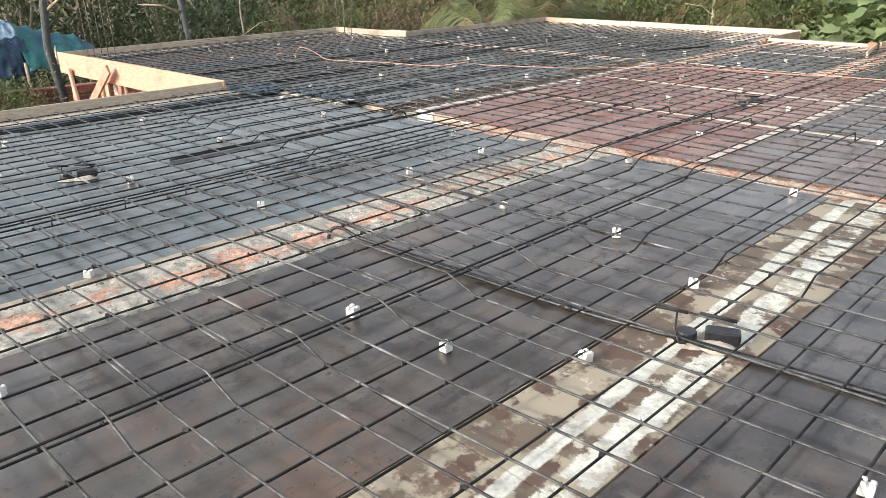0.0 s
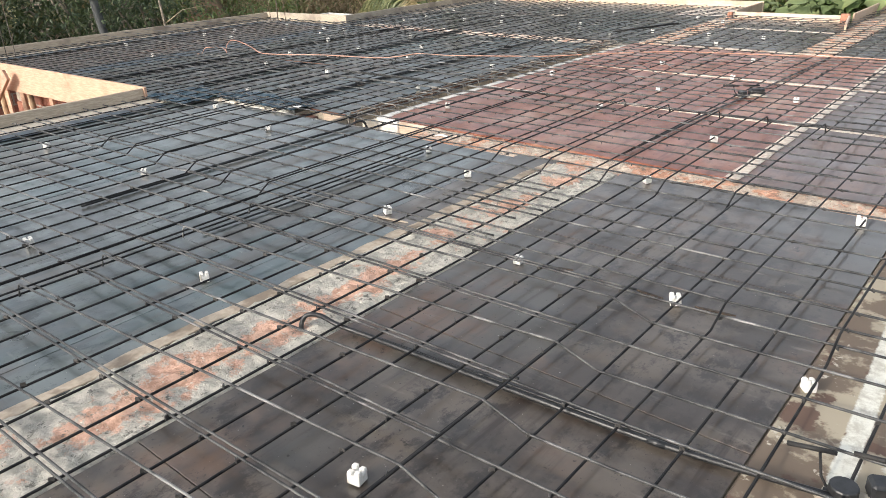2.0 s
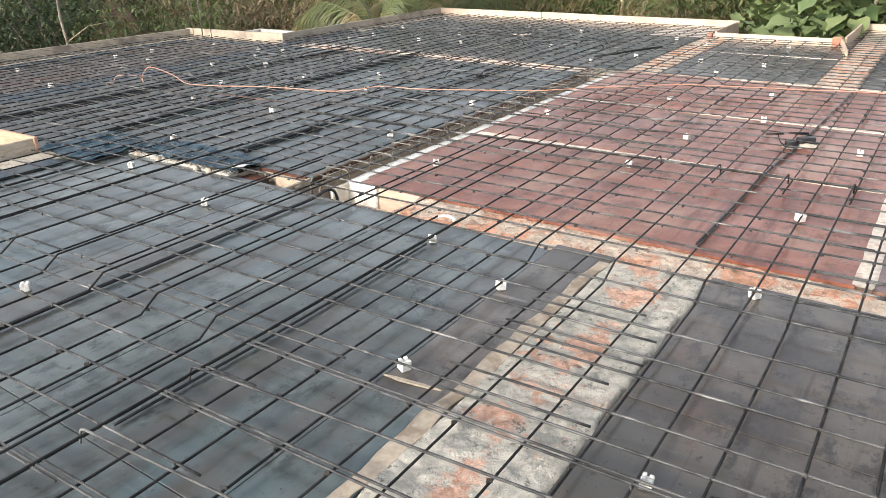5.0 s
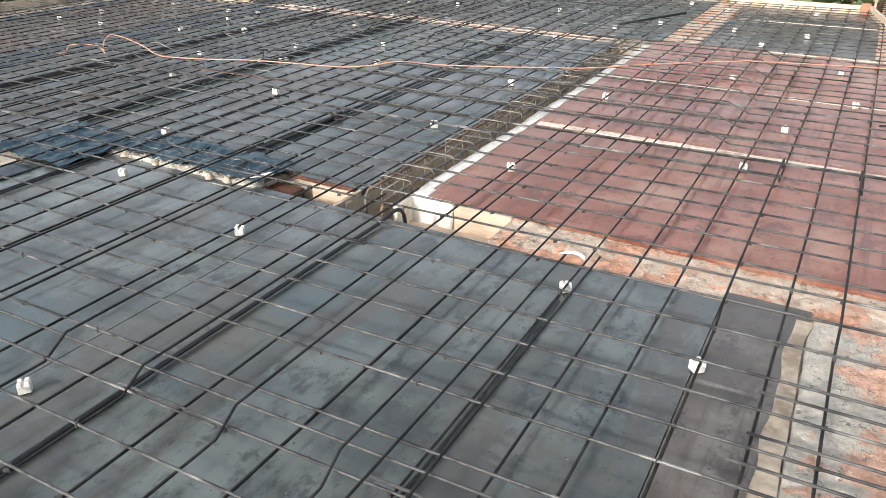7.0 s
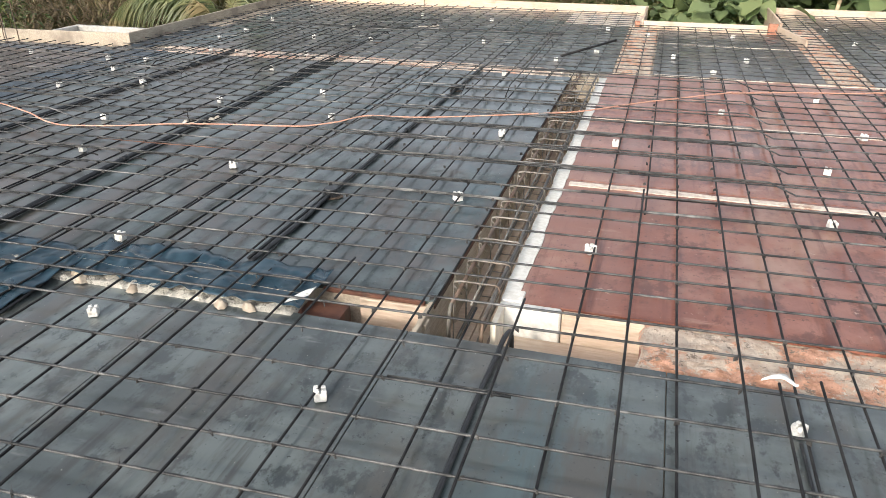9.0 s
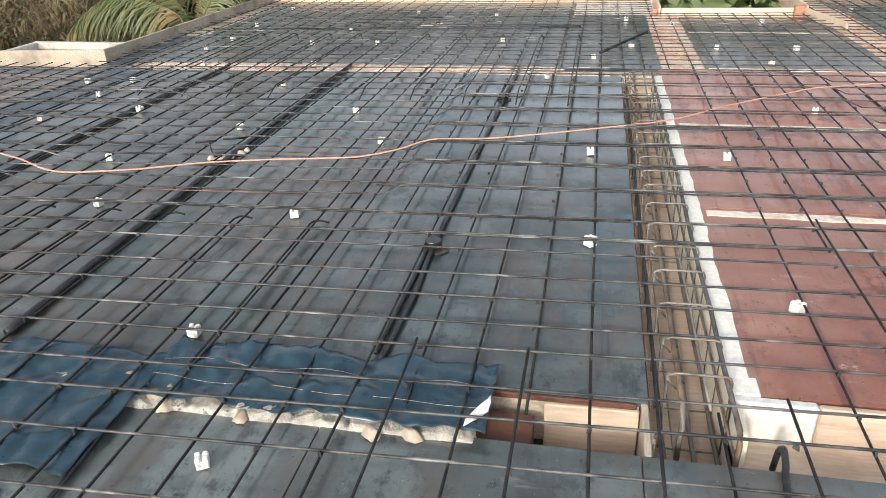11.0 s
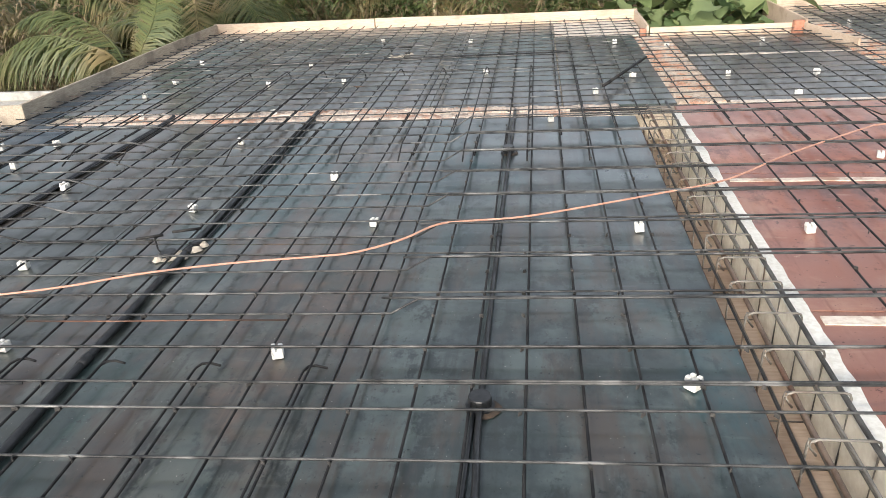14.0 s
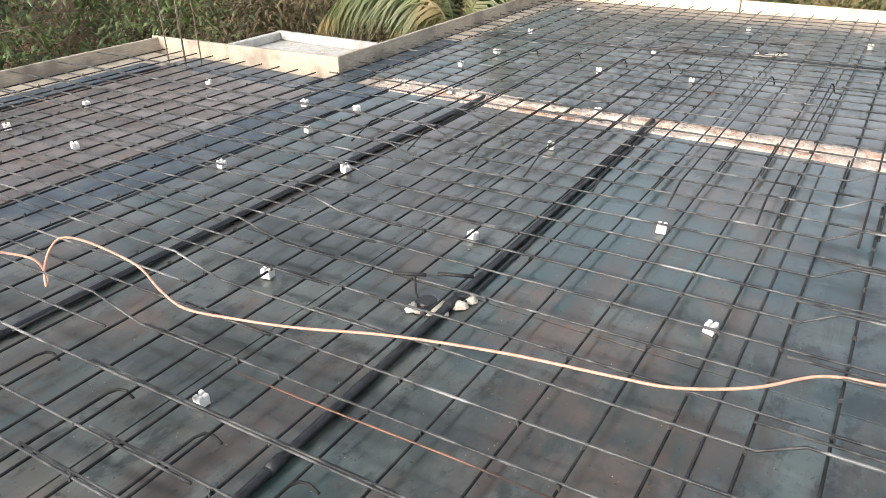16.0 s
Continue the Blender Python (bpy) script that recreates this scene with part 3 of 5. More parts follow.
def seam(x0, y0, x1, y1, material=M_SEAM):
    """Smeared joint filler with a wavering edge."""
    along = (x1 - x0) > (y1 - y0)
    n = int(max(x1 - x0, y1 - y0) / 0.05)
    vs, fs = [], []
    for i in range(n + 1):
        t = i / n
        for s in (0, 1):
            k = (0.024 if material is M_TAN else 0.012) * noise.noise((t * 40 + s * 7, x0, y0))
            if along:
                vs.append((x0 + t * (x1 - x0), (y0, y1)[s] + k, 0.0045))
            else:
                vs.append(((x0, x1)[s] + k, y0 + t * (y1 - y0), 0.0045))
    for i in range(n):
        fs.append((2 * i, 2 * i + 2, 2 * i + 3, 2 * i + 1) if along else (2 * i, 2 * i + 1, 2 * i + 3, 2 * i + 2))
    top = len(vs)
    vs += [(a, b, -0.002) for a, b, c in vs]
    fs += [tuple(top + k for k in reversed(f)) for f in list(fs)]
    for i in range(n):
        for s in (0, 1):
            a, b = 2 * i + s, 2 * i + 2 + s
            fs.append((a, b, top + b, top + a))
    part_of("joint_filler", mesh_of("joint_filler", vs, fs, material), floor, "pale smeared joint filler")


seam(-3.598, -1.5, -3.53, 5.40, M_TAN)
seam(-5.5, 7.30, 1.4, 7.36)
seam(-5.5, 8.90, 1.4, 8.95)
seam(-5.08, 10.69, 1.4, 10.76)
seam(-5.08, 12.57, -3.48, 12.63)
seam(-2.46, 5.78, -2.37, 10.66)
seam(-5.60, 5.78, -5.525, 10.4, M_WHITE)

# ---------------------------------------------------------------- edge boards
edge_no = 0


def edge_board(x0, y0, x1, y1, z0, z1, material, label, thick=0.03):
    """A formwork side board on edge between two plan points, with a planed top and small knocks."""
    a, b = Vector((x0, y0, 0)), Vector((x1, y1, 0))
    length = (b - a).length
    bm = box_bm(0, -thick / 2, z0, length, thick / 2, z1, 0.004)
    bmesh.ops.subdivide_edges(bm, edges=[e for e in bm.edges if e.calc_length() > length * 0.5], cuts=int(length * 3))
    for v in bm.verts:
        v.co.z += 0.006 * noise.noise((v.co.x * 0.9, x0, v.co.z * 3)) * (1 if v.co.z > 0 else 0)
        v.co.y += 0.008 * noise.noise((v.co.x * 0.7, y0, 5))
    ang = math.degrees(math.atan2(b.y - a.y, b.x - a.x))
    me = bm_mesh("edge_board", bm, material)
    ob = part_of("edge_board", me, None, "", pose(x0, y0, 0, 0, 0, ang))
    tagged(ob, label, "formwork board", "boards round the slab edge")
    return ob


GREYB = "weathered grey-brown timber board edging the slab"
PALEB = "pale raw timber board edging the slab, sunlit"
edge_board(-8.315, -1.5, -8.315, 5.02, -0.22, 0.115, M_PLANKY, GREYB)
edge_board(-13.45, 4.80, -8.28, 5.02, -0.22, 0.125, M_ORANGE, "fresh orange timber board edging the slab, sunlit")
edge_board(-13.42, 4.83, -13.32, 10.55, -0.22, 0.12, M_PLANKY, GREYB)
edge_board(-13.4, 10.47, -11.2, 10.62, -0.22, 0.13, M_PLANKY, GREYB)
edge_board(-11.24, 10.64, -11.22, 15.1, -0.22, 0.13, M_PLANKY, GREYB)
edge_board(-11.26, 15.09, -8.9, 15.1, -0.22, 0.13, M_PLANK, PALEB)
edge_board(-8.89, 15.105, -5.3, 15.12, -0.22, 0.13, M_PLANK, PALEB)
edge_board(-5.33, 13.84, -5.33, 15.1, -0.22, 0.12, M_PLANK, PALEB)
edge_board(-5.31, 13.80, -3.6, 13.80, -0.22, 0.10, M_PLANK, PALEB)
edge_board(-3.56, 13.78, -3.56, 15.5, -0.22, 0.14, M_PLANK, PALEB)
edge_board(-3.54, 15.52, 1.5, 15.52, -0.22, 0.13, M_PLANK, PALEB)

edge_board(-3.60, 13.70, -3.40, 12.65, 0.004, 0.115, M_PLANK, "pale raw timber board standing on the wall top", 0.028)
tagged(box("brick_pier", -3.72, 13.70, -0.015, -3.60, 13.78, 0.135, M_BRICKRED, None, "", 0.008), "short orange brick pier at the board corner", "brick pier")
tagged(box("brick_pier", -5.43, 13.75, -0.015, -5.36, 13.83, 0.09, M_BRICKRED, None, "", 0.008), "short orange brick pier at the board corner", "brick pier")

# ---------------------------------------------------------------- beam trench with its cage
trench = tagged(empty("beam_box", -5.74, 5.6, -0.42), "timber beam box sunk between the deck bays", "beam formwork")
trench_inv = Matrix.Translation((5.74, -5.6, 0.42))


def in_trench(ob):
    ob.parent = trench
    ob.matrix_parent_inverse = trench_inv
    return ob


in_trench(box("side_board", -5.90, 5.42, -0.42, -5.877, 10.40, -0.004, M_PLANKY))
in_trench(box("side_board", -5.60, 5.56, -0.42, -5.575, 10.40, -0.003, M_CREAM, None, "pale board smeared with filler"))
in_trench(box("end_face", -5.60, 5.725, -0.19, -5.33, 5.767, 0.003, M_WHITE, None, "white-smeared end board", 0.008))
in_trench(box("corner_patch", -5.598, 5.768, -0.012, -5.505, 5.87, 0.0055, M_WHITE, None, "white filler patch", 0.004))
in_trench(box("end_face", -5.325, 5.735, -0.19, -4.98, 5.766, -0.004, M_PLANK, None, "pale raw plank face", 0.006))
in_trench(box("ledge", -5.60, 5.43, -0.19, -4.97, 5.72, -0.14, M_PLANK, None, "pale wooden ledge", 0.006))
# added strip whose dark colour paints the shade on the deck edge's inner face
in_trench(box("shaded_edge_strip", -5.8765, 5.66, -0.035, -5.8715, 10.38, -0.006, M_LIP, None, "red-brown inner edge strip, darkened for its shade", 0.004))
in_trench(box("bottom_board", -5.876, 5.43, -0.3095, -5.76, 10.4, -0.288, M_PLANK, None, "raw tan plank"))
in_trench(box("bottom_board", -5.757, 5.43, -0.3095, -5.601, 10.4, -0.29, M_PLANK, None, "raw tan plank"))
in_trench(box("end_board", -5.9, 10.41, -0.42, -5.58, 10.44, 0.0, M_PLANKY))
for j in range(11):
    y = 5.5 + j * 0.48
    in_trench(box("batten", -5.877, y, -0.42, -5.862, y + 0.06, -0.02, M_PLANKY))

cage = tagged(empty("beam_cage", -5.74, 8.0, -0.4), "rusty steel beam cage of closed stirrups and thick bars", "rebar cage")
cage_inv = Matrix.Translation((5.74, -8.0, 0.4))
for j in range(19):
    y = 5.76 + j * 0.252 + rng.uniform(-0.014, 0.014)
    top, skew = 0.064 + rng.uniform(-0.006, 0.008), rng.uniform(-0.012, 0.012)
    a, b, lo = -5.815, -5.605, -0.265
    pts = [(a + 0.06, y + 0.022, top - 0.055), (a + 0.02, y + 0.012, top - 0.012), (a + 0.004, y + 0.010, top - 0.008), (a, y + 0.006, top - 0.024), (a, y + skew, lo), (b, y + skew, lo), (b, y, top - 0.022),
           (b - 0.006, y, top - 0.006), (b - 0.022, y, top), (a + 0.026, y - 0.002, top), (a + 0.008, y - 0.004, top - 0.007), (a + 0.001, y - 0.004, top - 0.024), (a + 0.035, y + 0.014, top - 0.075)]
    o = tube("stirrup", pts, 0.0046, M_CAGE, cage)
    o.matrix_parent_inverse = cage_inv
for x, z, y0, y1, r, m in ((-5.778, 0.046, 5.60, 10.5, 0.0095, M_RUSTBAR), (-5.618, 0.046, 5.52, 10.6, 0.0095, M_CAGEDARK), (-5.70, -0.245, 5.5, 10.4, 0.009, M_CAGE), (-5.80, -0.25, 5.5, 10.4, 0.009, M_CAGE),
                           (-5.62, -0.25, 5.5, 10.4, 0.009, M_CAGE), (-5.695, 0.052, 5.6, 10.4, 0.0055, M_CAGE), (-5.61, -0.10, 5.55, 10.4, 0.0055, M_CAGE)):
    pts = [(x + 0.008 * noise.noise((y0 + k * 0.7, x, z)), y0 + (y1 - y0) * k / 14, z) for k in range(15)]
    o = tube("main_bar", pts, r, m, cage, "", 8)
    o.matrix_parent_inverse = cage_inv
for x, y, z in ((-5.778, 5.62, 0.046), (-5.618, 5.54, 0.046)):
    pts = [(x, y + 0.03, z), (x, y - 0.03, z - 0.004), (x - 0.002, y - 0.055, z - 0.03), (x - 0.004, y - 0.055, z - 0.10), (x - 0.004, y - 0.05, z - 0.20)]
    o = tube("main_bar", pts, 0.0095, M_CAGE, cage, "thick bar hooked down at its end", 8)
    o.matrix_parent_inverse = cage_inv

# what shows in the open slot beside the trench
slot = tagged(empty("slot_timber", -6.2, 5.55, -0.4), "raw wooden plank and red brick inside the open slot", "timber")
slot_inv = Matrix.Translation((6.2, -5.55, 0.4))
for nm, m, b in (("plank", M_PLANK, (-6.22, 5.645, -0.25, -5.905, 5.664, -0.0225)), 
                 ("plank", M_PLANK, (-6.3, 5.42, -0.4, -5.9, 5.62, -0.2)), ("lip", M_LIP, (-6.4, 5.652, -0.020, -5.915, 5.6655, 0.002)), ("brick", M_LIP, (-6.449, 5.45, -0.4, -6.25, 5.61, -0.045))):
    o = box(nm, *b, m, slot)
    o.matrix_parent_inverse = slot_inv

# ---------------------------------------------------------------- reinforcement mat
mat = tagged(empty("rebar_mat", -5, 6, 0.045), "tied steel rebar mat laid over the deck on cover blocks", "rebar mesh")
mat_inv = Matrix.Translation((5, -6, -0.045))
PITCH = 0.2054
RB = 0.0053
Z_Y, Z_X, Z_TOP = 0.043, 0.0535, 0.122


def put_bar(pts, material, name="bar", r=RB):
    o = tube(name, pts, r, material, mat)
    o.matrix_parent_inverse = mat_inv
    return o


def run_y(x, y0, y1, z, seed, r=RB, bends=()):
    """A bar along y; bends: (y, z) corners of its cranks."""
    ys = sorted({y0, y1, *[b[0] for b in bends], *[y0 + 0.45 * k for k in range(1, int((y1 - y0) / 0.45) + 1) if y0 + 0.45 * k < y1 - 0.05]})
    out = []
    for y in ys:
        h = z
        for (ya, za), (yb, zb) in zip(bends, bends[1:]):
            if ya <= y <= yb:
                h = za + (zb - za) * (y - ya) / max(yb - ya, 1e-6)
        if bends and y > bends[-1][0]:
            h = bends[-1][1]
        out.append((x + 0.006 * noise.noise((y * 0.55, seed, 0)), y, h + 0.003 * noise.noise((y * 0.9, seed, 4))))
    return out


def run_x(y, x0, x1, z, seed, bends=()):
    xs = sorted({x0, x1, *[b[0] for b in bends], *[x0 + 0.45 * k for k in range(1, int((x1 - x0) / 0.45) + 1) if x0 + 0.45 * k < x1 - 0.05]})
    out = []
    for x in xs:
        h = z
        for (xa, za), (xb, zb) in zip(bends, bends[1:]):
            if xa <= x <= xb:
                h = za + (zb - za) * (x - xa) / max(xb - xa, 1e-6)
        if bends and x > bends[-1][0]:
            h = bends[-1][1]
        if bends and x < bends[0][0]:
            h = bends[0][1]
        out.append((x, y + lean(x) + 0.005 * noise.noise((x * 0.5, seed, 7)), h + 0.003 * noise.noise((x * 0.9, seed, 2))))
    return out


X_LINES = [-0.32 + 0.2 * k for k in range(9, 0, -1)]
X_LINES += [-0.32, -0.53, -0.73, -0.92, -1.12, -1.34, -1.56, -1.77, -1.97, -2.21, -2.40, -2.63, -2.82, -3.01, -3.19, -3.44, -3.63, -3.85, -4.06, -4.25, -4.46,
            -4.65, -4.86, -5.05, -5.25, -5.47, -5.67, -5.87, -6.07, -6.29, -6.475, -6.69, -6.86, -7.06, -7.27, -7.48, -7.67, -7.88, -8.11, -8.31, -8.47, -8.66, -8.85, -9.04]
X_LINES += [-9.22 - PITCH * k for k in range(20)]
# the rows' y where x is -5; every second one of the first and third stretch is bent up over a wall or beam
ROWS_SOUTH = [1.10, 1.27, 1.46, 1.65, 1.84, 2.04, 2.27, 2.47, 2.675, 2.88, 3.13, 3.34, 3.57, 3.76, 3.97, 4.24, 4.42, 4.62]
ROWS_MIDDLE = [4.81, 5.04, 5.27, 5.48, 5.64, 5.87, 6.04, 6.24, 6.43, 6.68, 6.83, 7.06]
ROWS_NORTH = [7.31, 7.49, 7.70, 7.88, 8.08, 8.28, 8.48, 8.67, 8.87, 9.06, 9.26, 9.45, 9.65, 9.85, 10.05, 10.25]
Y_LINES = [1.10 - 0.2 * k for k in range(13, 0, -1)] + ROWS_SOUTH + ROWS_MIDDLE + ROWS_NORTH + [10.45 + 0.2 * k for k in range(26)]


def lean(x):
    """How far a row has moved in y at x, against x = -5."""
    return 0.036 * (min(x, -1.8) + 5) + 0.075 * max(0.0, min(x, 0.0) + 1.8)


def y_span(x):
    if x < -11.2:
        return 5.1, 10.4
    lo = 5.1 if x < -8.3 else -1.4
    hi = 15.02 if x < -5.4 else 13.72 if x < -3.5 else 15.45
    return lo, hi


def x_spans(y):
    lo = -8.2 if y < 5.05 else -13.25 if y < 10.4 else -11.15
    if y < 13.7:
        return [(lo, 1.45)]
    return ([(lo, -5.4)] if y < 15.02 else []) + ([(-3.5, 1.45)] if y < 15.45 else [])


crossings = []
Y_TOP = 0.108
EAST_COLUMNS = (-0.92, -1.34, -1.77, -2.21, -2.63, -3.01, -3.44, -3.85)
BENT_COLUMNS = (-4.65, -5.05, -5.47, -5.87, -6.29, -6.69)


def in_beam(x):
    """Columns that stop at the beam trench."""
    return -5.8 < x < -5.4


def hooked(pts, dx, dy, z):
    """The bar with a hook at its end that turns down and back."""
    x, y, _ = pts[-1]
    return pts + [(x + dx * 0.02, y + dy * 0.02, z - 0.008), (x + dx * 0.034, y + dy * 0.034, z - 0.028), (x + dx * 0.044, y + dy * 0.044, z - 0.052), (x + dx * 0.05, y + dy * 0.05, z - 0.075)]


# columns take the darker steel, with the shade already in its colour
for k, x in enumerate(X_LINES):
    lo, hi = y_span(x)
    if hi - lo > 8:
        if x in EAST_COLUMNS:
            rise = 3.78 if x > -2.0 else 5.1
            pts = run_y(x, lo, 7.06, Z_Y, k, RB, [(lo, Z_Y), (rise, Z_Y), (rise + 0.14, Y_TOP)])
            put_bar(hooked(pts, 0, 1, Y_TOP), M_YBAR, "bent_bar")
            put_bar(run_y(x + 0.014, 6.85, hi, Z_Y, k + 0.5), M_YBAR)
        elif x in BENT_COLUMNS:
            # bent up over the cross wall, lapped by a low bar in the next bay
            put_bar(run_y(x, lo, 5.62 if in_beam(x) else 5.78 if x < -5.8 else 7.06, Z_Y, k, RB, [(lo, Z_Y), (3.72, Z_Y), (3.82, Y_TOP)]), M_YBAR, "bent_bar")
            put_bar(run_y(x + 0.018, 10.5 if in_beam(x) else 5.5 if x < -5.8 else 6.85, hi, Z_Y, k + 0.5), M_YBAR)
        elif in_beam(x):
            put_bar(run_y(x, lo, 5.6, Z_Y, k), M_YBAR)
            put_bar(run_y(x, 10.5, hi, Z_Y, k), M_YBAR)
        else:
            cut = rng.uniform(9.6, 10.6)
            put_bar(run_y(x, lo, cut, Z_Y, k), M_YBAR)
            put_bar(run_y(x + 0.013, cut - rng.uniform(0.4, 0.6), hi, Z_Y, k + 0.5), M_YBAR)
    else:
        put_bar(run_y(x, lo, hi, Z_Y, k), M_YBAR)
BENT = ROWS_SOUTH[0:13:2]
# rows whose bar east of the long wall lies a little south of the one it laps
EAST_SHIFT = {3.97: -0.05, 4.24: -0.16, 4.42: -0.08, 4.62: -0.13, 4.81: -0.09}
WEST = [(-9.58, Z_TOP), (-9.33, Z_X)]
BEAM = [(-7.24, Z_X), (-7.12, Z_TOP), (-4.36, Z_TOP), (-4.2, Z_X)]
# rows take the paler steel, with the sunlight already in its colour
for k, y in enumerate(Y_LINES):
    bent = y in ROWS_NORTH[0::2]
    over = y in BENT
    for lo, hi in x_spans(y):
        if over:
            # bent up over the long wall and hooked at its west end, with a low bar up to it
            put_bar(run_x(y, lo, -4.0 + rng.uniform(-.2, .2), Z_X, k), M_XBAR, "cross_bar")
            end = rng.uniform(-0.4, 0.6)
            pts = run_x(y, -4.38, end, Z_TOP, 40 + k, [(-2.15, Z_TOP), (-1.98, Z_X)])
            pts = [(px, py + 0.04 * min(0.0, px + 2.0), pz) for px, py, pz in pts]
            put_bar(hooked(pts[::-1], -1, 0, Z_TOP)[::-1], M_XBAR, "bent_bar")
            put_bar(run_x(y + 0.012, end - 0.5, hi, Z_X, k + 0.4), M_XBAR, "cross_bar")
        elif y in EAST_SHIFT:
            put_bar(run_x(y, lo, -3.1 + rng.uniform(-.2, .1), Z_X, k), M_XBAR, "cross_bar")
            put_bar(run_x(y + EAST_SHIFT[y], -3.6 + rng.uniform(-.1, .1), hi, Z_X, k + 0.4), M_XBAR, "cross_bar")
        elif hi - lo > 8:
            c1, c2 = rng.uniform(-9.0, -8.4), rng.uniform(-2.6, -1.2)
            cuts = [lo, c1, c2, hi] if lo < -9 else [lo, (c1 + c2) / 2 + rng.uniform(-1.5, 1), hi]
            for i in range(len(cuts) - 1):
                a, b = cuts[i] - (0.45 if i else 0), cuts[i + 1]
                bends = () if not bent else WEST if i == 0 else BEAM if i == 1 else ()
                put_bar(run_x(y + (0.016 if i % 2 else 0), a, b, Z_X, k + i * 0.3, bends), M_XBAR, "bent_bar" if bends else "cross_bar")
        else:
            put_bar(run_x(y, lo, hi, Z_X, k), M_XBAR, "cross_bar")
        for x in X_LINES:
            a, b = y_span(x)
            yy = y + lean(x) + (EAST_SHIFT.get(y, 0.0) if x > -3.4 else 0.0)
            if lo < x < hi and a < yy < b and rng.random() < 0.66 and not (in_beam(x) and 5.6 < yy < 10.5):
                crossings.append((x, yy))

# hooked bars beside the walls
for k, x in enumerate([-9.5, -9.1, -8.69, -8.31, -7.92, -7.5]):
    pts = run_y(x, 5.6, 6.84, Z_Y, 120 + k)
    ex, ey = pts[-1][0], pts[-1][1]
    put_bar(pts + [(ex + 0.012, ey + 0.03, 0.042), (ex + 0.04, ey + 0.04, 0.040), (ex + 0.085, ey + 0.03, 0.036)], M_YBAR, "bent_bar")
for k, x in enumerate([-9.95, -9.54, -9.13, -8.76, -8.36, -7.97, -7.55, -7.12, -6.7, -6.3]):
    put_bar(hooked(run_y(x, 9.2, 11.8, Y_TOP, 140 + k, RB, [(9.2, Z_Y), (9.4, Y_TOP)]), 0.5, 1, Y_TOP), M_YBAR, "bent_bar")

# straight extra bars lapped over the walls and the beam, and the carrier bars under the hooks
for k, y in enumerate([6.80, 7.02, 7.40, 7.79, 8.19, 8.59, 8.99, 9.39, 9.79]):
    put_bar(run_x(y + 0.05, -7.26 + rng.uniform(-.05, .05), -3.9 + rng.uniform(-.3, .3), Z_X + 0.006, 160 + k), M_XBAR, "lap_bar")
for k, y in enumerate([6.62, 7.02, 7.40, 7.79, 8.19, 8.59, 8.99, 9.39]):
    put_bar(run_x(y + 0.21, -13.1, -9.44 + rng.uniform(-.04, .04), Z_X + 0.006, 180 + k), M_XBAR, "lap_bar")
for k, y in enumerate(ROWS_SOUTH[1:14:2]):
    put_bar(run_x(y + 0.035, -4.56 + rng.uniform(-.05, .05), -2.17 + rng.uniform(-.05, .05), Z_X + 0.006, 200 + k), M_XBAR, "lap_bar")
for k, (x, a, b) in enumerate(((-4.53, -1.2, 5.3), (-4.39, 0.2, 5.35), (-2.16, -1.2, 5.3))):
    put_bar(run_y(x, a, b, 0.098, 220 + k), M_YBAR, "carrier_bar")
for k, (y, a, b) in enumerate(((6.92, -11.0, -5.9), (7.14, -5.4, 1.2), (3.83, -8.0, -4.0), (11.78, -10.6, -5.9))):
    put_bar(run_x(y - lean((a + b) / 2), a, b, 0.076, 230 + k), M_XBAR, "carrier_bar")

# tie wire knots at the crossings
vs, fs = [], []
for x, y in crossings:
    a = rng.choice((0.78, 2.36)) + rng.uniform(-0.3, 0.3)
    c, s = math.cos(a), math.sin(a)
    l, h = 0.0085 + rng.uniform(0, 0.003), 0.0026
    z0, z1 = 0.0445, 0.0605
    t = rng.uniform(0.012, 0.035)
    b = len(vs)
    for u, v in ((-l, -h), (l, -h), (l, h), (-l, h)):
        vs.append((x + u * c - v * s, y + u * s + v * c, z0))
    for u, v in ((-l, -h), (l, -h), (l, h), (-l, h)):
        vs.append((x + 0.8 * (u * c - v * s), y + 0.8 * (u * s + v * c), z1))
    fs += [(b, b + 1, b + 5, b + 4), (b + 1, b + 2, b + 6, b + 5), (b + 2, b + 3, b + 7, b + 6), (b + 3, b, b + 4, b + 7), (b + 4, b + 5, b + 6, b + 7)]
    tx, ty = x + c * t, y + s * t
    vs += [(x - .001, y, z1 - .004), (x + .0015, y + .001, z1 - .004), (tx, ty, z1 + t * 0.12)]
    fs.append((b + 8, b + 9, b + 10))
ties = part_of("tie_wire", mesh_of("tie_wire", vs, fs, M_WIRE), mat, "twisted black tie-wire knots")
ties.matrix_parent_inverse = mat_inv
tagged(ties, kind="stuff")

# a loose bar lying aslant, and a short flat bar beside the beam's end
tagged(tube("loose_bar", [(-6.07, 11.05, 0.075), (-5.57, 12.14, 0.09)], 0.014, M_YBAR), "thick dark steel bar lying aslant on the mat", "steel bar")
tagged(box("flat_bar", -6.38, 10.30, 0.058, -5.69, 10.335, 0.07, M_YBAR, None, "", 0.002), "flat black steel bar lying across the beam end", "steel bar")


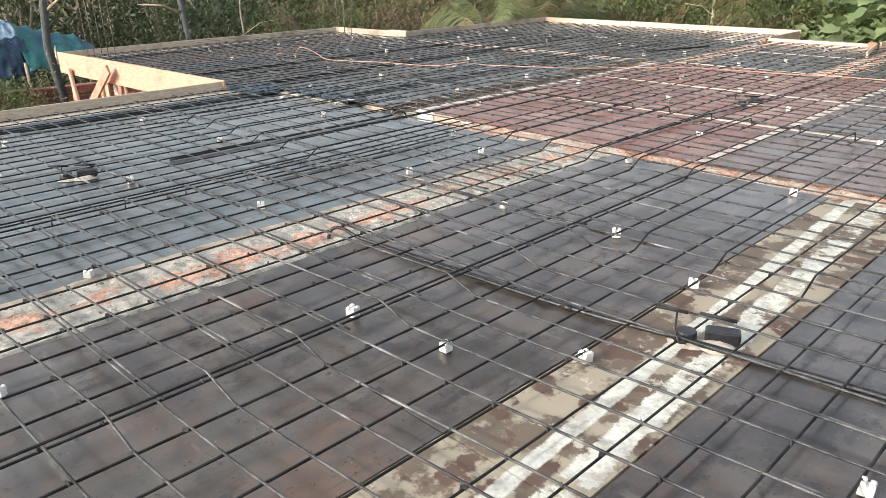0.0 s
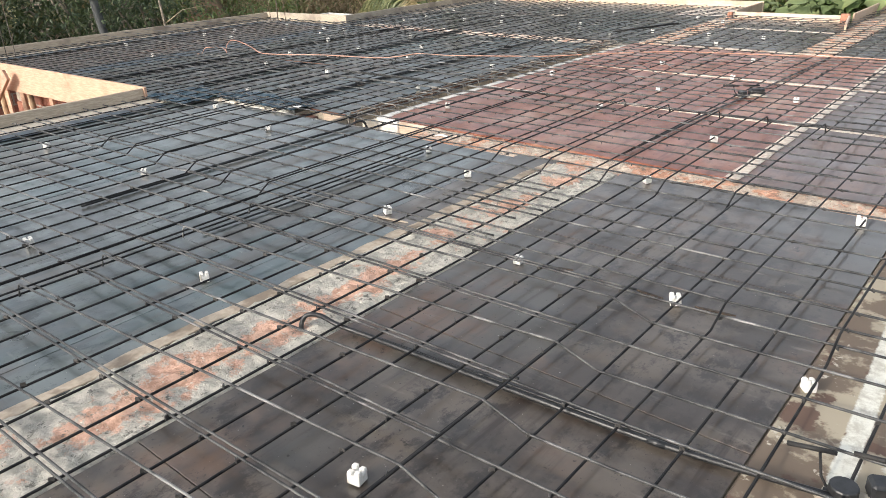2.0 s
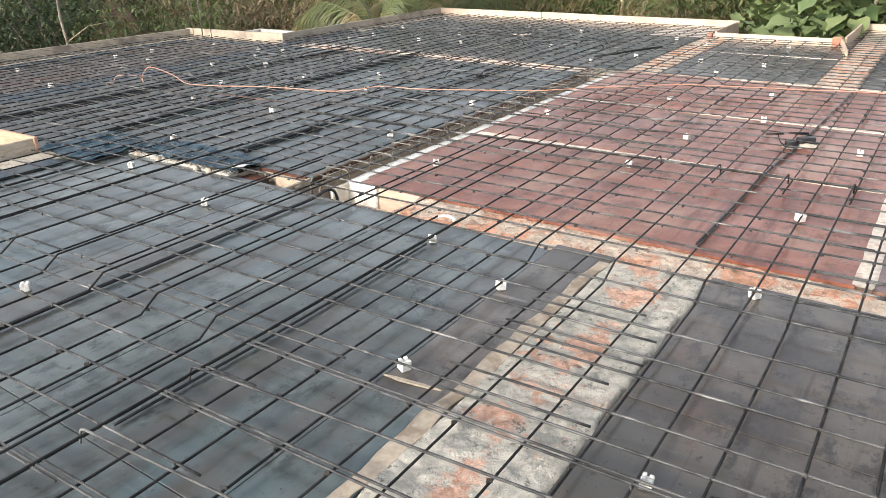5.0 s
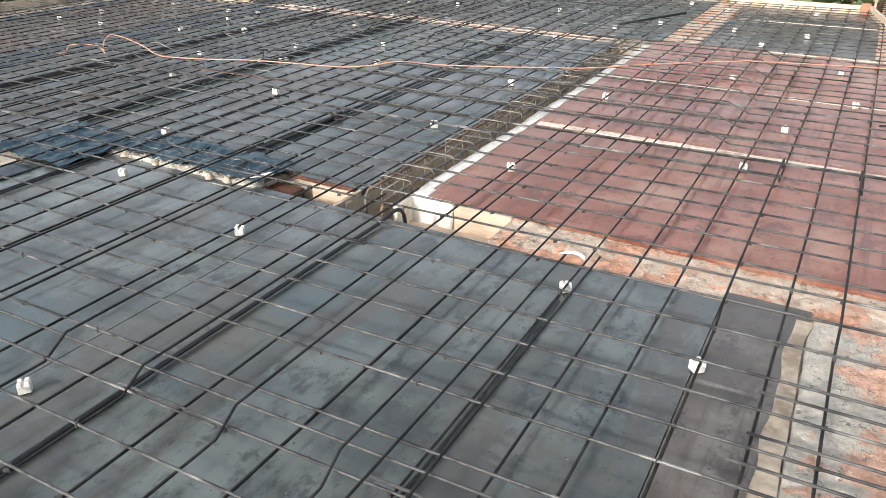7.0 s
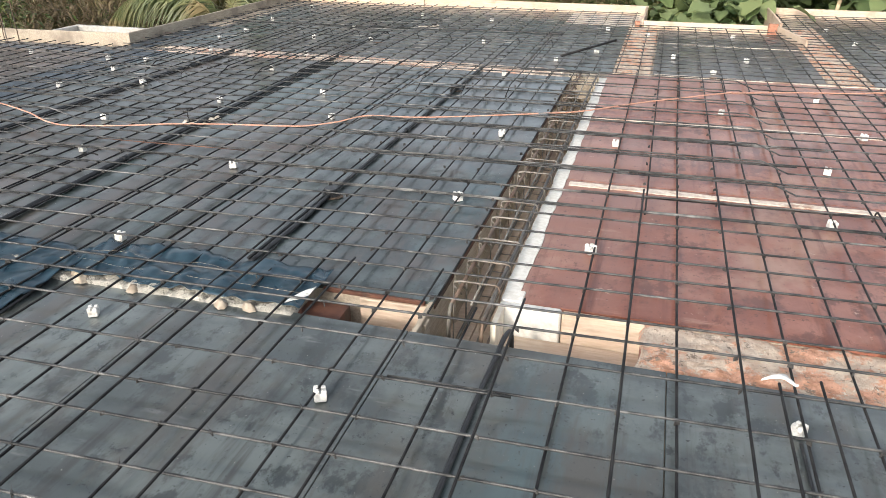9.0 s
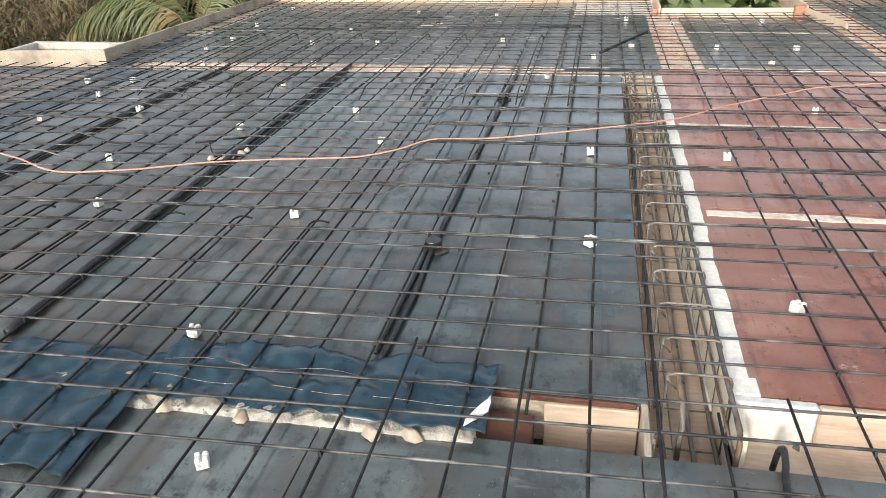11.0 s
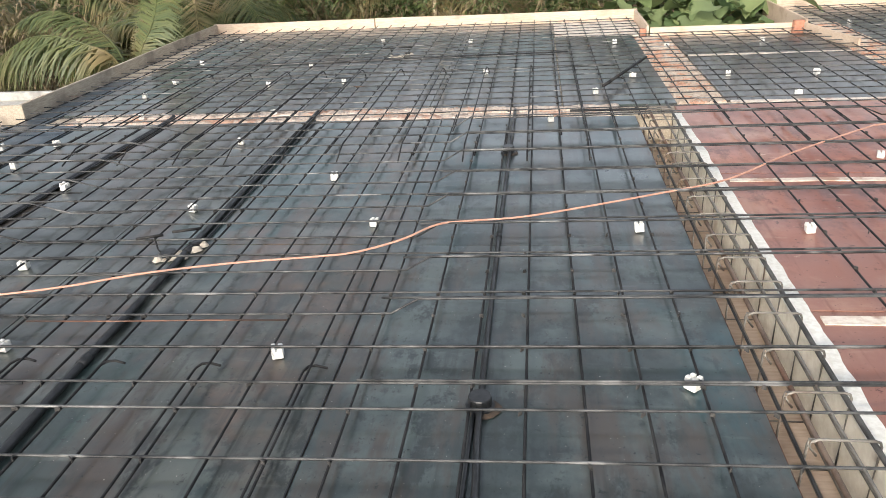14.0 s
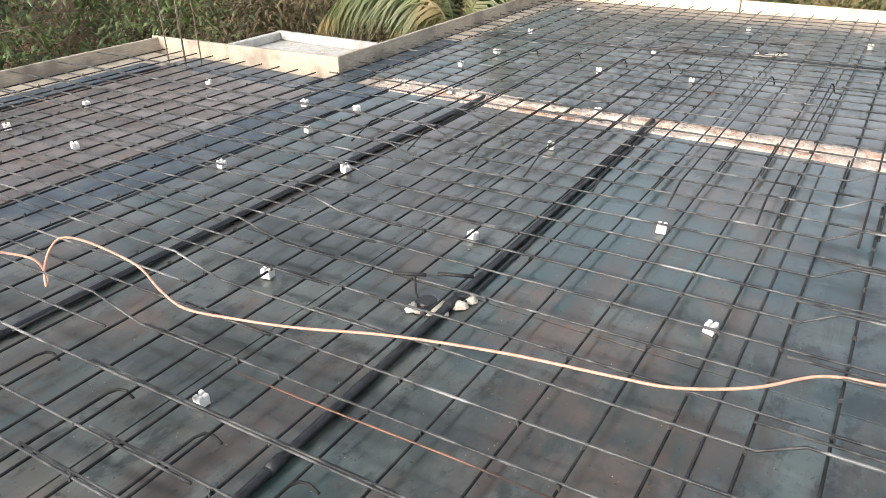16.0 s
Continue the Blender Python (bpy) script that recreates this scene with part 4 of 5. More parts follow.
# splinters of wood left on the boards
for x0, y0, x1, y1, w, m in ((-2.20, 3.99, -2.06, 3.98, 0.009, M_SPLINTER), (-1.92, 3.99, -1.75, 4.01, 0.010, M_SPLINTER), (-2.62, 3.98, -2.53, 4.0, 0.006, M_SPLINTER), (-3.87, 3.97, -3.62, 4.0, 0.012, M_PLANKY)):
    a = math.degrees(math.atan2(y1 - y0, x1 - x0))
    l = math.hypot(x1 - x0, y1 - y0)
    bm = bmesh.new()
    ring = [bm.verts.new(p) for p in ((0, 0, 0.003), (l * 0.3, -w, 0.003), (l * 0.8, -w * 0.6, 0.003), (l, 0.002, 0.003), (l * 0.7, w * 0.7, 0.003), (l * 0.2, w * 0.5, 0.003))]
    low = bm.faces.new(ring)
    top = bmesh.ops.extrude_face_region(bm, geom=[low])
    bmesh.ops.translate(bm, verts=[v for v in top["geom"] if isinstance(v, bmesh.types.BMVert)], vec=(0, 0, 0.007))
    bmesh.ops.recalc_face_normals(bm, faces=bm.faces)
    tagged(part_of("splinter", bm_mesh("splinter", bm, m), None, "", pose(x0, y0, 0.001, 0, 0, a)), "dark torn splinter of wood lying on the deck", "wood splinter", "wood splinters")


# ---------------------------------------------------------------- cover blocks
def block_mesh(seed):
    r = random.Random(seed)
    bm = bmesh.new()
    w, h = 0.024, 0.036
    box_bm(-w, -w, 0, w, w, h, 0.003, bm)
    for sx in (-1, 1):
        for sy in (-1, 1):
            cx, cy = sx * 0.0148, sy * 0.0148
            box_bm(cx - 0.0098, cy - 0.0098, h - 0.004, cx + 0.0098, cy + 0.0098, h + 0.013 + r.uniform(-.002, .003), 0.003, bm)
    for v in bm.verts:
        k = 1.0 + (0.0 if v.co.z < h else -0.06)
        v.co.x, v.co.y = v.co.x * k + r.uniform(-.0008, .0008), v.co.y * k + r.uniform(-.0008, .0008)
    return bm_mesh("cover_block", bm, M_BLOCK)


BLOCKS = [block_mesh(s) for s in range(4)]
SOUTH = [(-7.21, 3.52), (-7.14, 2.25), (-7.22, 5.15), (-6.06, 4.89), (-5.95, 1.88), (-5.83, 3.61), (-5.15, 2.53), (-4.47, 5.16), (-3.93, 2.86), (-3.86, 4.86),
         (-3.83, 4.05), (-3.62, 1.67), (-2.82, 5.40), (-2.80, 3.92), (-2.73, 1.02), (-2.30, 2.33), (-2.0, 3.97), (-1.78, 2.40), (-1.58, 5.38), (-1.36, 3.64),
         (-1.33, 2.72), (-0.30, 2.66), (-0.2, 4.6)]
EAST = [(-5.27, 6.35), (-5.28, 8.18), (-4.51, 9.30), (-4.06, 7.03), (-3.93, 7.96), (-3.70, 9.94), (-3.54, 8.85), (-2.83, 6.53), (-2.71, 8.13), (-1.6, 7.2),
        (-1.4, 9.0), (-5.23, 13.04), (-4.90, 11.64), (-4.51, 10.9), (-4.18, 13.24), (-4.14, 11.61), (-2.94, 14.19), (-2.80, 13.05), (-1.9, 12.2)]
NORTH = [(-7.61, 5.82), (-8.83, 6.99), (-7.65, 6.99), (-6.09, 6.85), (-9.24, 7.72), (-7.52, 8.26), (-6.11, 8.19), (-8.66, 8.47), (-9.71, 8.84), (-7.93, 8.99),
         (-8.86, 9.78), (-6.53, 10.25), (-10.37, 9.27), (-10.38, 9.80), (-10.39, 8.53), (-11.44, 8.29), (-12.19, 8.29), (-12.19, 8.89), (-11.89, 9.79), (-10.8, 9.72),
         (-10.05, 10.53), (-8.87, 10.59), (-10.41, 11.31), (-9.28, 11.66), (-8.53, 11.72), (-7.14, 11.96), (-6.13, 11.09), (-5.75, 11.66), (-10.35, 11.86), (-9.10, 12.55),
         (-10.49, 12.84), (-8.57, 13.98), (-7.43, 13.67), (-5.76, 13.36), (-10.55, 14.28), (-12.4, 7.0), (-10.9, 6.6)]
for spots in (SOUTH, EAST, NORTH):
    for x, y in spots:
        ob = part_of("cover_block", rng.choice(BLOCKS), None, "", pose(x, y, 0.003, rng.uniform(-5, 5), rng.uniform(-5, 5), rng.choice((0, 45, 20, 70)) + rng.uniform(-12, 12)) @ Matrix.Scale(rng.uniform(0.82, 1.0), 4))
        tagged(ob, "small white notched cover block holding the rebar up", "cover block", "cover blocks under the mat")


# ---------------------------------------------------------------- conduits, boxes and cable
def conduit(pts, r=0.0125, label="black plastic conduit laid on the deck", ends=True):
    ob = tube("conduit", spline(pts, 5), r, M_PVC, None, "", 8)
    tagged(ob, label, "conduit", "conduits on the deck")
    for q, p, n in zip(pts, pts[1:], pts[2:]):
        way = Vector(n) - Vector(q)
        if rng.random() < 0.5 and abs(way.z) < 0.01:
            way = way.normalized() * 0.03
            v, f = tube_data([Vector(p) - way, Vector(p) + way], r * 1.22, 8)
            part_of("coupler", mesh_of("coupler", v, f, M_PVC, True), ob)
    return ob


conduit([(-9.80, 5.2, 0.016), (-9.78, 6.84, 0.016), (-9.79, 8.86, 0.016), (-9.75, 10.3, 0.016), (-9.74, 10.52, 0.03)], 0.0155)
conduit([(-9.765, 6.9, 0.016), (-9.772, 8.86, 0.016), (-9.73, 10.28, 0.016)], 0.006)
conduit([(-8.36, 5.7, 0.019), (-8.40, 6.44, 0.019), (-8.42, 6.9, 0.019), (-8.44, 7.91, 0.019), (-8.46, 9.2, 0.019), (-8.48, 10.36, 0.02), (-8.47, 10.56, 0.03)], 0.0172)
conduit([(-8.405, 7.95, 0.012), (-8.42, 9.2, 0.012), (-8.44, 10.36, 0.012)], 0.006)
conduit([(-6.83, 5.75, 0.016), (-6.815, 6.24, 0.016), (-6.83, 6.7, 0.016), (-6.83, 8.1, 0.016), (-6.82, 9.49, 0.016), (-6.81, 10.5, 0.03)], 0.012)
conduit([(-6.86, 5.8, 0.014), (-6.85, 6.65, 0.014)], 0.009)
conduit([(-5.52, 3.0, 0.016), (-5.53, 3.91, 0.016), (-5.53, 4.87, 0.016), (-5.52, 5.30, 0.018), (-5.51, 5.40, 0.04), (-5.50, 5.47, 0.035), (-5.50, 5.51, -0.01), (-5.50, 5.53, -0.1)], 0.0105)
conduit([(-4.47, 3.2, 0.013), (-4.455, 3.87, 0.013), (-4.455, 4.32, 0.013), (-4.47, 5.10, 0.013)], 0.0065)
conduit([(-7.60, 2.5, 0.014), (-7.58, 4.59, 0.014), (-7.63, 5.34, 0.014)], 0.009)
conduit([(-3.17, 2.83, -0.02), (-3.175, 2.845, 0.03), (-3.16, 2.87, 0.062), (-3.11, 2.90, 0.06), (-3.03, 2.925, 0.03), (-2.84, 2.955, 0.016), (-2.34, 2.985, 0.016), (-1.65, 3.035, 0.016), (-1.14, 3.115, 0.02)], 0.0105)
conduit([(-3.0, 2.955, 0.014), (-2.34, 3.01, 0.014), (-1.65, 3.06, 0.014), (-1.0, 3.13, 0.014)], 0.006)
conduit([(-1.10, 3.12, 0.02), (-0.75, 3.18, 0.016), (-0.39, 3.23, 0.016), (0.6, 3.36, 0.016), (1.4, 3.45, 0.016)], 0.0135)
conduit([(-3.22, 5.85, 0.02), (-3.19, 7.3, 0.016), (-3.14, 8.15, 0.016), (-3.08, 9.6, 0.016), (-3.05, 10.6, 0.016)], 0.0085)
conduit([(-11.0, 12.62, 0.014), (-10.3, 12.65, 0.014), (-9.6, 12.70, 0.014), (-8.5, 12.79, 0.014), (-7.3, 12.87, 0.014), (-6.3, 12.93, 0.014)], 0.009)
# no pipe here: a thin black rod stands in for the dark sheet gap
conduit([(-7.39, 5.9, 0.004), (-7.39, 7.55, 0.004), (-7.39, 9.24, 0.004), (-7.39, 10.37, 0.004)], 0.004, "thin black line standing in for the dark gap between two boards")


def lathe(profile, n=14):
    vs, fs = [], []
    for r, z in profile:
        for k in range(n):
            t = 2 * math.pi * k / n
            vs.append((r * math.cos(t), r * math.sin(t), z))
    for i in range(len(profile) - 1):
        for k in range(n):
            k2 = (k + 1) % n
            fs.append((i * n + k, i * n + k2, (i + 1) * n + k2, (i + 1) * n + k))
    fs.append(tuple(reversed(range(n))))
    fs.append(tuple((len(profile) - 1) * n + k for k in range(n)))
    return vs, fs


def blob(name, rx, ry, h, material, seed, parent, place):
    n, m = 14, 5
    vs, fs = [], []
    for i in range(m):
        t = i / (m - 1)
        for k in range(n):
            a = 2 * math.pi * k / n
            q = (1 - 0.75 * t) * (1 + 0.35 * noise.noise((math.cos(a) * 1.6, math.sin(a) * 1.6, seed + t)))
            vs.append((rx * q * math.cos(a), ry * q * math.sin(a), h * math.sin(t * 1.5) * (1 + 0.3 * noise.noise((a, seed, t)))))
    for i in range(m - 1):
        for k in range(n):
            k2 = (k + 1) % n
            fs.append((i * n + k, i * n + k2, (i + 1) * n + k2, (i + 1) * n + k))
    fs.append(tuple((m - 1) * n + k for k in range(n)))
    return part_of(name, mesh_of(name, vs, fs, material, True), parent, "", place)


def junction(x, y, ang, kind, seed, size=1.0):
    """A black ceiling box set in putty on the deck, with its side fitting and clamp rods."""
    ob = tagged(empty("junction_box", x, y, 0.004), "black plastic junction box set in pale putty", "junction box", "junction boxes on the deck")
    ob.rotation_euler = (0, 0, radians(ang))
    ob.scale = (1.14, 1.14, 1.1)
    h = 0.045 if size == 1 else 0.022
    v, f = lathe([(0.046, 0.0), (0.046, 0.008), (0.037, 0.010), (0.036, h - 0.005), (0.034, h - 0.001), (0.0, h)])
    part_of("box_body", mesh_of("box_body", v, f, M_PVC), ob)
    blob("putty", *((0.07, 0.055, 0.012, M_PUTTY) if kind == 2 else (0.058, 0.05, 0.008, M_SPLINTER)), seed, ob, pose(0.01, -0.01, 0))
    if kind == 2:
        bm = box_bm(-0.06 * size, -0.03 * size, 0.0, 0.06 * size, 0.03 * size, 0.055 * size, 0.008 * size)
        part_of("fitting", bm_mesh("fitting", bm, M_PVC), ob, "", pose(0.12, 0.035, 0.0, 0, 0, 6))
        blob("putty", 0.08 * size, 0.05 * size, 0.02, M_PUTTY, seed + 5, ob, pose(0.11, -0.005, 0))
        if size < 1:
            for i, (bx, by) in enumerate(((0.15, 0.03), (-0.05, -0.03), (0.06, -0.05))):
                blob("putty", 0.030, 0.020, 0.022, M_PUTTY, seed + 11 + i, ob, pose(bx, by, 0, 0, 0, 50 * i))
        tube("clamp_rod", [(-0.13, 0.10, 0.07), (-0.01, 0.095, 0.068)], 0.007, M_YBAR, ob)
        tube("clamp_rod", [(0.03, 0.105, 0.07), (0.16, 0.09, 0.068)], 0.007, M_YBAR, ob)
        tube("clamp_leg", [(-0.05, 0.097, 0.066), (-0.045, 0.05, 0.02), (-0.03, 0.02, 0.004)], 0.004, M_YBAR, ob)
    return ob


junction(-1.13, 3.14, 20, 2, 1)
junction(-5.60, 2.24, 55, 2, 2)
junction(-8.53, 7.88, 28, 2, 3, 0.5)
junction(-3.19, 8.14, 35, 2, 4)
junction(-6.83, 6.71, 0, 1, 5)
junction(-6.83, 9.49, 0, 1, 6)

junction(-8.23, 13.0, 10, 2, 8, 0.5)
tagged(tube("rusty_rod", [(-8.80, 7.115, 0.066), (-8.4, 7.13, 0.064), (-8.0, 7.15, 0.065), (-7.66, 7.16, 0.066)], 0.0036, M_RUSTROD, None, "", 6), "thin rust-orange steel rod lying along the mat", "steel rod")

cable_pts = [(-10.5, 7.05, 0.012), (-10.42, 7.09, 0.03), (-10.35, 7.12, 0.10), (-10.08, 7.19, 0.11), (-9.95, 7.17, 0.075), (-9.87, 7.12, 0.07), (-9.93, 7.16, 0.11),
             (-9.96, 7.22, 0.17), (-9.93, 7.27, 0.21), (-9.82, 7.32, 0.19), (-9.62, 7.37, 0.12), (-9.44, 7.33, 0.08), (-9.25, 7.29, 0.075), (-9.05, 7.33, 0.075), (-8.79, 7.41, 0.075), (-8.46, 7.54, 0.08),
             (-8.07, 7.66, 0.075), (-7.70, 7.73, 0.075), (-7.51, 7.77, 0.08), (-7.30, 7.87, 0.10), (-7.13, 8.0, 0.125), (-6.95, 8.06, 0.12), (-6.64, 8.13, 0.12), (-5.92, 8.45, 0.12)]
cable_pts2 = [(-5.92, 8.45, 0.12), (-5.57, 8.64, 0.12), (-5.14, 9.05, 0.12), (-4.50, 9.58, 0.115), (-4.37, 9.66, 0.11), (-3.80, 9.97, 0.08), (-3.36, 10.1, 0.075), (-3.06, 10.2, 0.075), (-2.2, 10.3, 0.075), (-0.5, 10.2, 0.075), (1.4, 10.0, 0.075)]
tagged(tube("cable", spline(cable_pts + cable_pts2[1:], 7), 0.0056, M_CABLE, None, "", 8), "orange electric cable trailing in a loop over the mat", "cable")


# ---------------------------------------------------------------- sheets of polythene and paper
def sheet(name, u0, u1, row0, row1, material, label, category, nu=60, nv=14, fold=0.02, seed=1, thick=0.002, base=0.014):
    """A creased film between two plan lines given as functions of u."""
    vs, fs = [], []
    for i in range(nu + 1):
        u = u0 + (u1 - u0) * i / nu
        for j in range(nv + 1):
            t = j / nv
            y = row0(u) + (row1(u) - row0(u)) * t
            w = noise.fractal((u * 5, y * 9, seed), 0.9, 2.0, 3)
            r = abs(noise.noise((u * 11 + y * 3, y * 5, seed + 3)))
            vs.append((u + 0.01 * w, y, base + fold * (0.5 + 0.5 * w) + fold * 0.9 * r))
    k = len(vs)
    for i in range(nu):
        for j in range(nv):
            a = i * (nv + 1) + j
            fs.append((a, a + nv + 1, a + nv + 2, a + 1))
    me = mesh_of(name, vs, fs, material, True)
    ob = part_of(name, me)
    so = ob.modifiers.new("thickness", "SOLIDIFY")
    so.thickness = thick
    return tagged(ob, label, category)


sheet("plastic_sheet", -7.62, -6.39, lambda u: 5.40 + 0.035 * noise.noise((u * 7, 0, 0)) - 0.03 * (u + 7) * 0.3, lambda u: 5.76 + 0.03 * noise.noise((u * 5, 2, 0)),
      M_TARP, "creased dark blue polythene sheet over the wall joint", "plastic sheet", 90, 24, 0.032, 1)
sheet("plastic_sheet", -8.28, -7.60, lambda u: 5.02 + 0.03 * noise.noise((u * 6, 5, 0)), lambda u: 5.66 + 0.03 * noise.noise((u * 5, 8, 0)),
      M_TARP, "creased dark blue polythene sheet over the wall joint", "plastic sheet", 50, 30, 0.028, 4)
for u in (5.50, 5.61):
    pts = [(-7.6 + 1.2 * k / 16, u + 0.012 * math.sin(k * 1.1 + u * 30), 0.048 + 0.006 * math.sin(k)) for k in range(17)]
    tagged(tube("thread", pts, 0.0007, M_PLANKY, None, "", 4), "loose white thread lying on the blue sheet", "thread")
sheet("paper_scrap", -6.46, -6.39, lambda u: 5.40 + 1.3 * (u + 6.46), lambda u: 5.44 + 2.0 * (u + 6.46), M_PAPER, "crumpled white plastic scrap at the sheet's end", "scrap", 10, 8, 0.03, 6, 0.002, 0.03)
sheet("plastic_sheet", -7.985, -7.765, lambda u: -1.0, lambda u: 4.95, M_FILM, "blue-black film strip along the slab edge", "plastic sheet", 8, 120, 0.008, 9, 0.002, 0.006)
sheet("plastic_sheet", -12.98, -12.72, lambda u: 5.3, lambda u: 10.0, M_FILM, "blue-black film strip along the slab edge", "plastic sheet", 8, 120, 0.008, 11, 0.002, 0.006)
for i, (x, y) in enumerate(((-7.55, 5.44), (-7.48, 5.39), (-7.2, 5.38), (-6.75, 5.37), (-6.62, 5.38), (-7.7, 5.52))):
    ob = blob("mortar_lump", 0.04, 0.026, 0.028, M_TAN, 20 + i, None, pose(x, y, 0.004, 0, 0, 40 * i))
    tagged(ob, "crumbled pale mortar lump beside the blue sheet", "mortar lump", "mortar lumps")
paper = [(-4.63, 5.345), (-4.58, 5.36), (-4.53, 5.385), (-4.49, 5.415), (-4.46, 5.405), (-4.44, 5.36), (-4.435, 5.33)]
paper = [(-4.50 + (x + 4.50) * 0.6, 5.375 + (y - 5.375) * 0.6) for x, y in paper]
vs, fs = [], []
for i, (x, y) in enumerate(paper):
    w = 0.003 + 0.009 * math.sin(math.pi * min(i / 5.2, 1))
    zz = 0.065 + 0.012 * math.sin(i * 1.1)
    vs += [(x, y - w, zz), (x + 0.004, y + w, zz + 0.006)]
fs = [(2 * i, 2 * i + 2, 2 * i + 3, 2 * i + 1) for i in range(len(paper) - 1)]
scrap = part_of("paper_scrap", mesh_of("paper_scrap", vs, fs, M_PAPER, True))
scrap.modifiers.new("thickness", "SOLIDIFY").thickness = 0.003
tagged(scrap, "torn curled strip of white paper caught on a bar", "paper scrap")


# ---------------------------------------------------------------- column starter bars
def starters(x, y, height, n, spread, seed):
    r = random.Random(seed)
    ob = tagged(empty("starter_bars", x, y, 0), "thin rusty column starter bars standing up from the slab edge", "rebar", "column starter bars")
    for i in range(n):
        bx, by = (i % 2 - 0.5) * spread, (i // 2 - 0.5) * spread * 0.8
        tube("bar", [(bx, by, -0.15), (bx + r.uniform(-.01, .01), by, height * 0.5), (bx + r.uniform(-.05, .05), by + r.uniform(-.04, .04), height * r.uniform(0.85, 1.1))], 0.006, M_CAGE, ob)
    return ob


starters(-12.9, 5.25, 1.5, 5, 0.28, 3)
starters(-12.62, 10.18, 0.95, 4, 0.22, 4)

# ---------------------------------------------------------------- sunshade slab beyond the notch
shade = tagged(empty("sunshade", -12.2, 11.3, -0.1), "pale concrete sunshade tray with a raised rim outside the edge board", "sunshade")
shade_inv = Matrix.Translation((12.2, -11.3, 0.1))
for nm, b in (("slab", (-12.95, 10.66, -0.2, -11.28, 11.75, -0.09)), ("rim", (-12.95, 11.68, -0.089, -11.28, 11.75, 0.0)), ("rim", (-12.95, 10.66, -0.089, -12.88, 11.679, -0.003))):
    o = box(nm, *b, M_CONCRETE, shade, "", 0.008)
    o.matrix_parent_inverse = shade_inv
for i in range(9):
    o = blob("crumb", rng.uniform(.03, .12), rng.uniform(.02, .06), 0.012, M_PUTTY, 60 + i, shade, None)
    o.matrix_parent_inverse = shade_inv
    o.matrix_basis = pose(rng.uniform(-12.7, -11.5), rng.uniform(10.9, 11.6), -0.09, 0, 0, rng.uniform(0, 180))
tagged(box("bracket_wall", -13.0, 10.8, -3.3, -11.3, 11.0, -0.201, M_CONCRETE, None, "", 0.01), "plain concrete wall carrying the sunshade", "wall", kind="structure")

# posts and struts below the projecting bay
for i, (x, y0, x1, y1, r) in enumerate(((-13.35, 4.9, -13.33, 4.9, 0.045), (-12.2, 5.0, -12.3, 5.0, 0.05), (-11.3, 5.0, -11.3, 5.0, 0.05), (-10.4, 5.1, -10.4, 5.1, 0.05), (-9.5, 5.1, -9.5, 5.1, 0.05), (-8.7, 5.1, -8.7, 5.1, 0.05))):
    pts = [(x + (x1 - x) * k / 5 + 0.03 * noise.noise((k * 0.7, i, 0)), y0, -3.2 + 3.0 * k / 5) for k in range(6)]
    tagged(tube("prop", pts, r, M_PROP, None, "", 8, 0.8), "rough timber prop standing under the slab formwork", "timber prop", "props under the slab")
for x0, z0, x1, z1 in ((-12.35, -1.6, -12.95, -0.12), (-12.95, -1.15, -11.25, 0.03)):
    a, b = Vector((x0, 4.70, z0)), Vector((x1, 4.76, z1))
    ob = part_of("strut", bm_mesh("strut", box_bm(-0.02, -0.07, 0, 0.02, 0.07, (b - a).length, 0.004), M_ORANGE), None, "",
                 Matrix.Translation(a) @ (b - a).to_track_quat("Z", "Y").to_matrix().to_4x4())
    tagged(ob, "orange timber strut leaning against the edge board", "timber strut", "struts under the slab")


for i, (x, y, w) in enumerate(((-12.2, 5.02, 0.09), (-11.75, 5.06, 0.07), (-10.9, 5.08, 0.05))):
    ob = box("upright_plank", x - w, y, -2.95, x + w, y + 0.03, -0.21, M_ORANGE, None, "", 0.004)
    tagged(ob, "rough upright plank under the slab formwork", "timber plank", "planks under the slab")


def block_wall(name, x0, y0, x1, y1, z0, z1, label, seed):
    """A wall of laterite blocks in courses, each block a piece of its own."""
    r = random.Random(seed)
    along = Vector((x1 - x0, y1 - y0, 0))
    length = along.length
    ang = math.degrees(math.atan2(along.y, along.x))
    base = Matrix.Translation((x0, y0, 0)) @ pose(0, 0, 0, 0, 0, ang)
    core = part_of(name, bm_mesh(name, box_bm(0, -0.08, z0, length, 0.08, z1 - 0.02, 0), M_JOINT), None, "", base)
    tagged(core, label, "block wall", kind="structure")
    mes = [bm_mesh("laterite_block", box_bm(-0.19, -0.1, -0.09, 0.19, 0.1, 0.09, 0.012 + 0.004 * k), M_LATERITE) for k in range(3)]
    z, row = z1 - 0.09, 0
    while z > z0:
        u = 0.19 + (0.2 if row % 2 else 0)
        while u < length - 0.1:
            part_of("laterite_block", r.choice(mes), core, "", pose(u, r.uniform(-.006, .006), z, 0, 0, r.uniform(-1, 1)))
            u += 0.4
        z -= 0.2
        row += 1
    return core


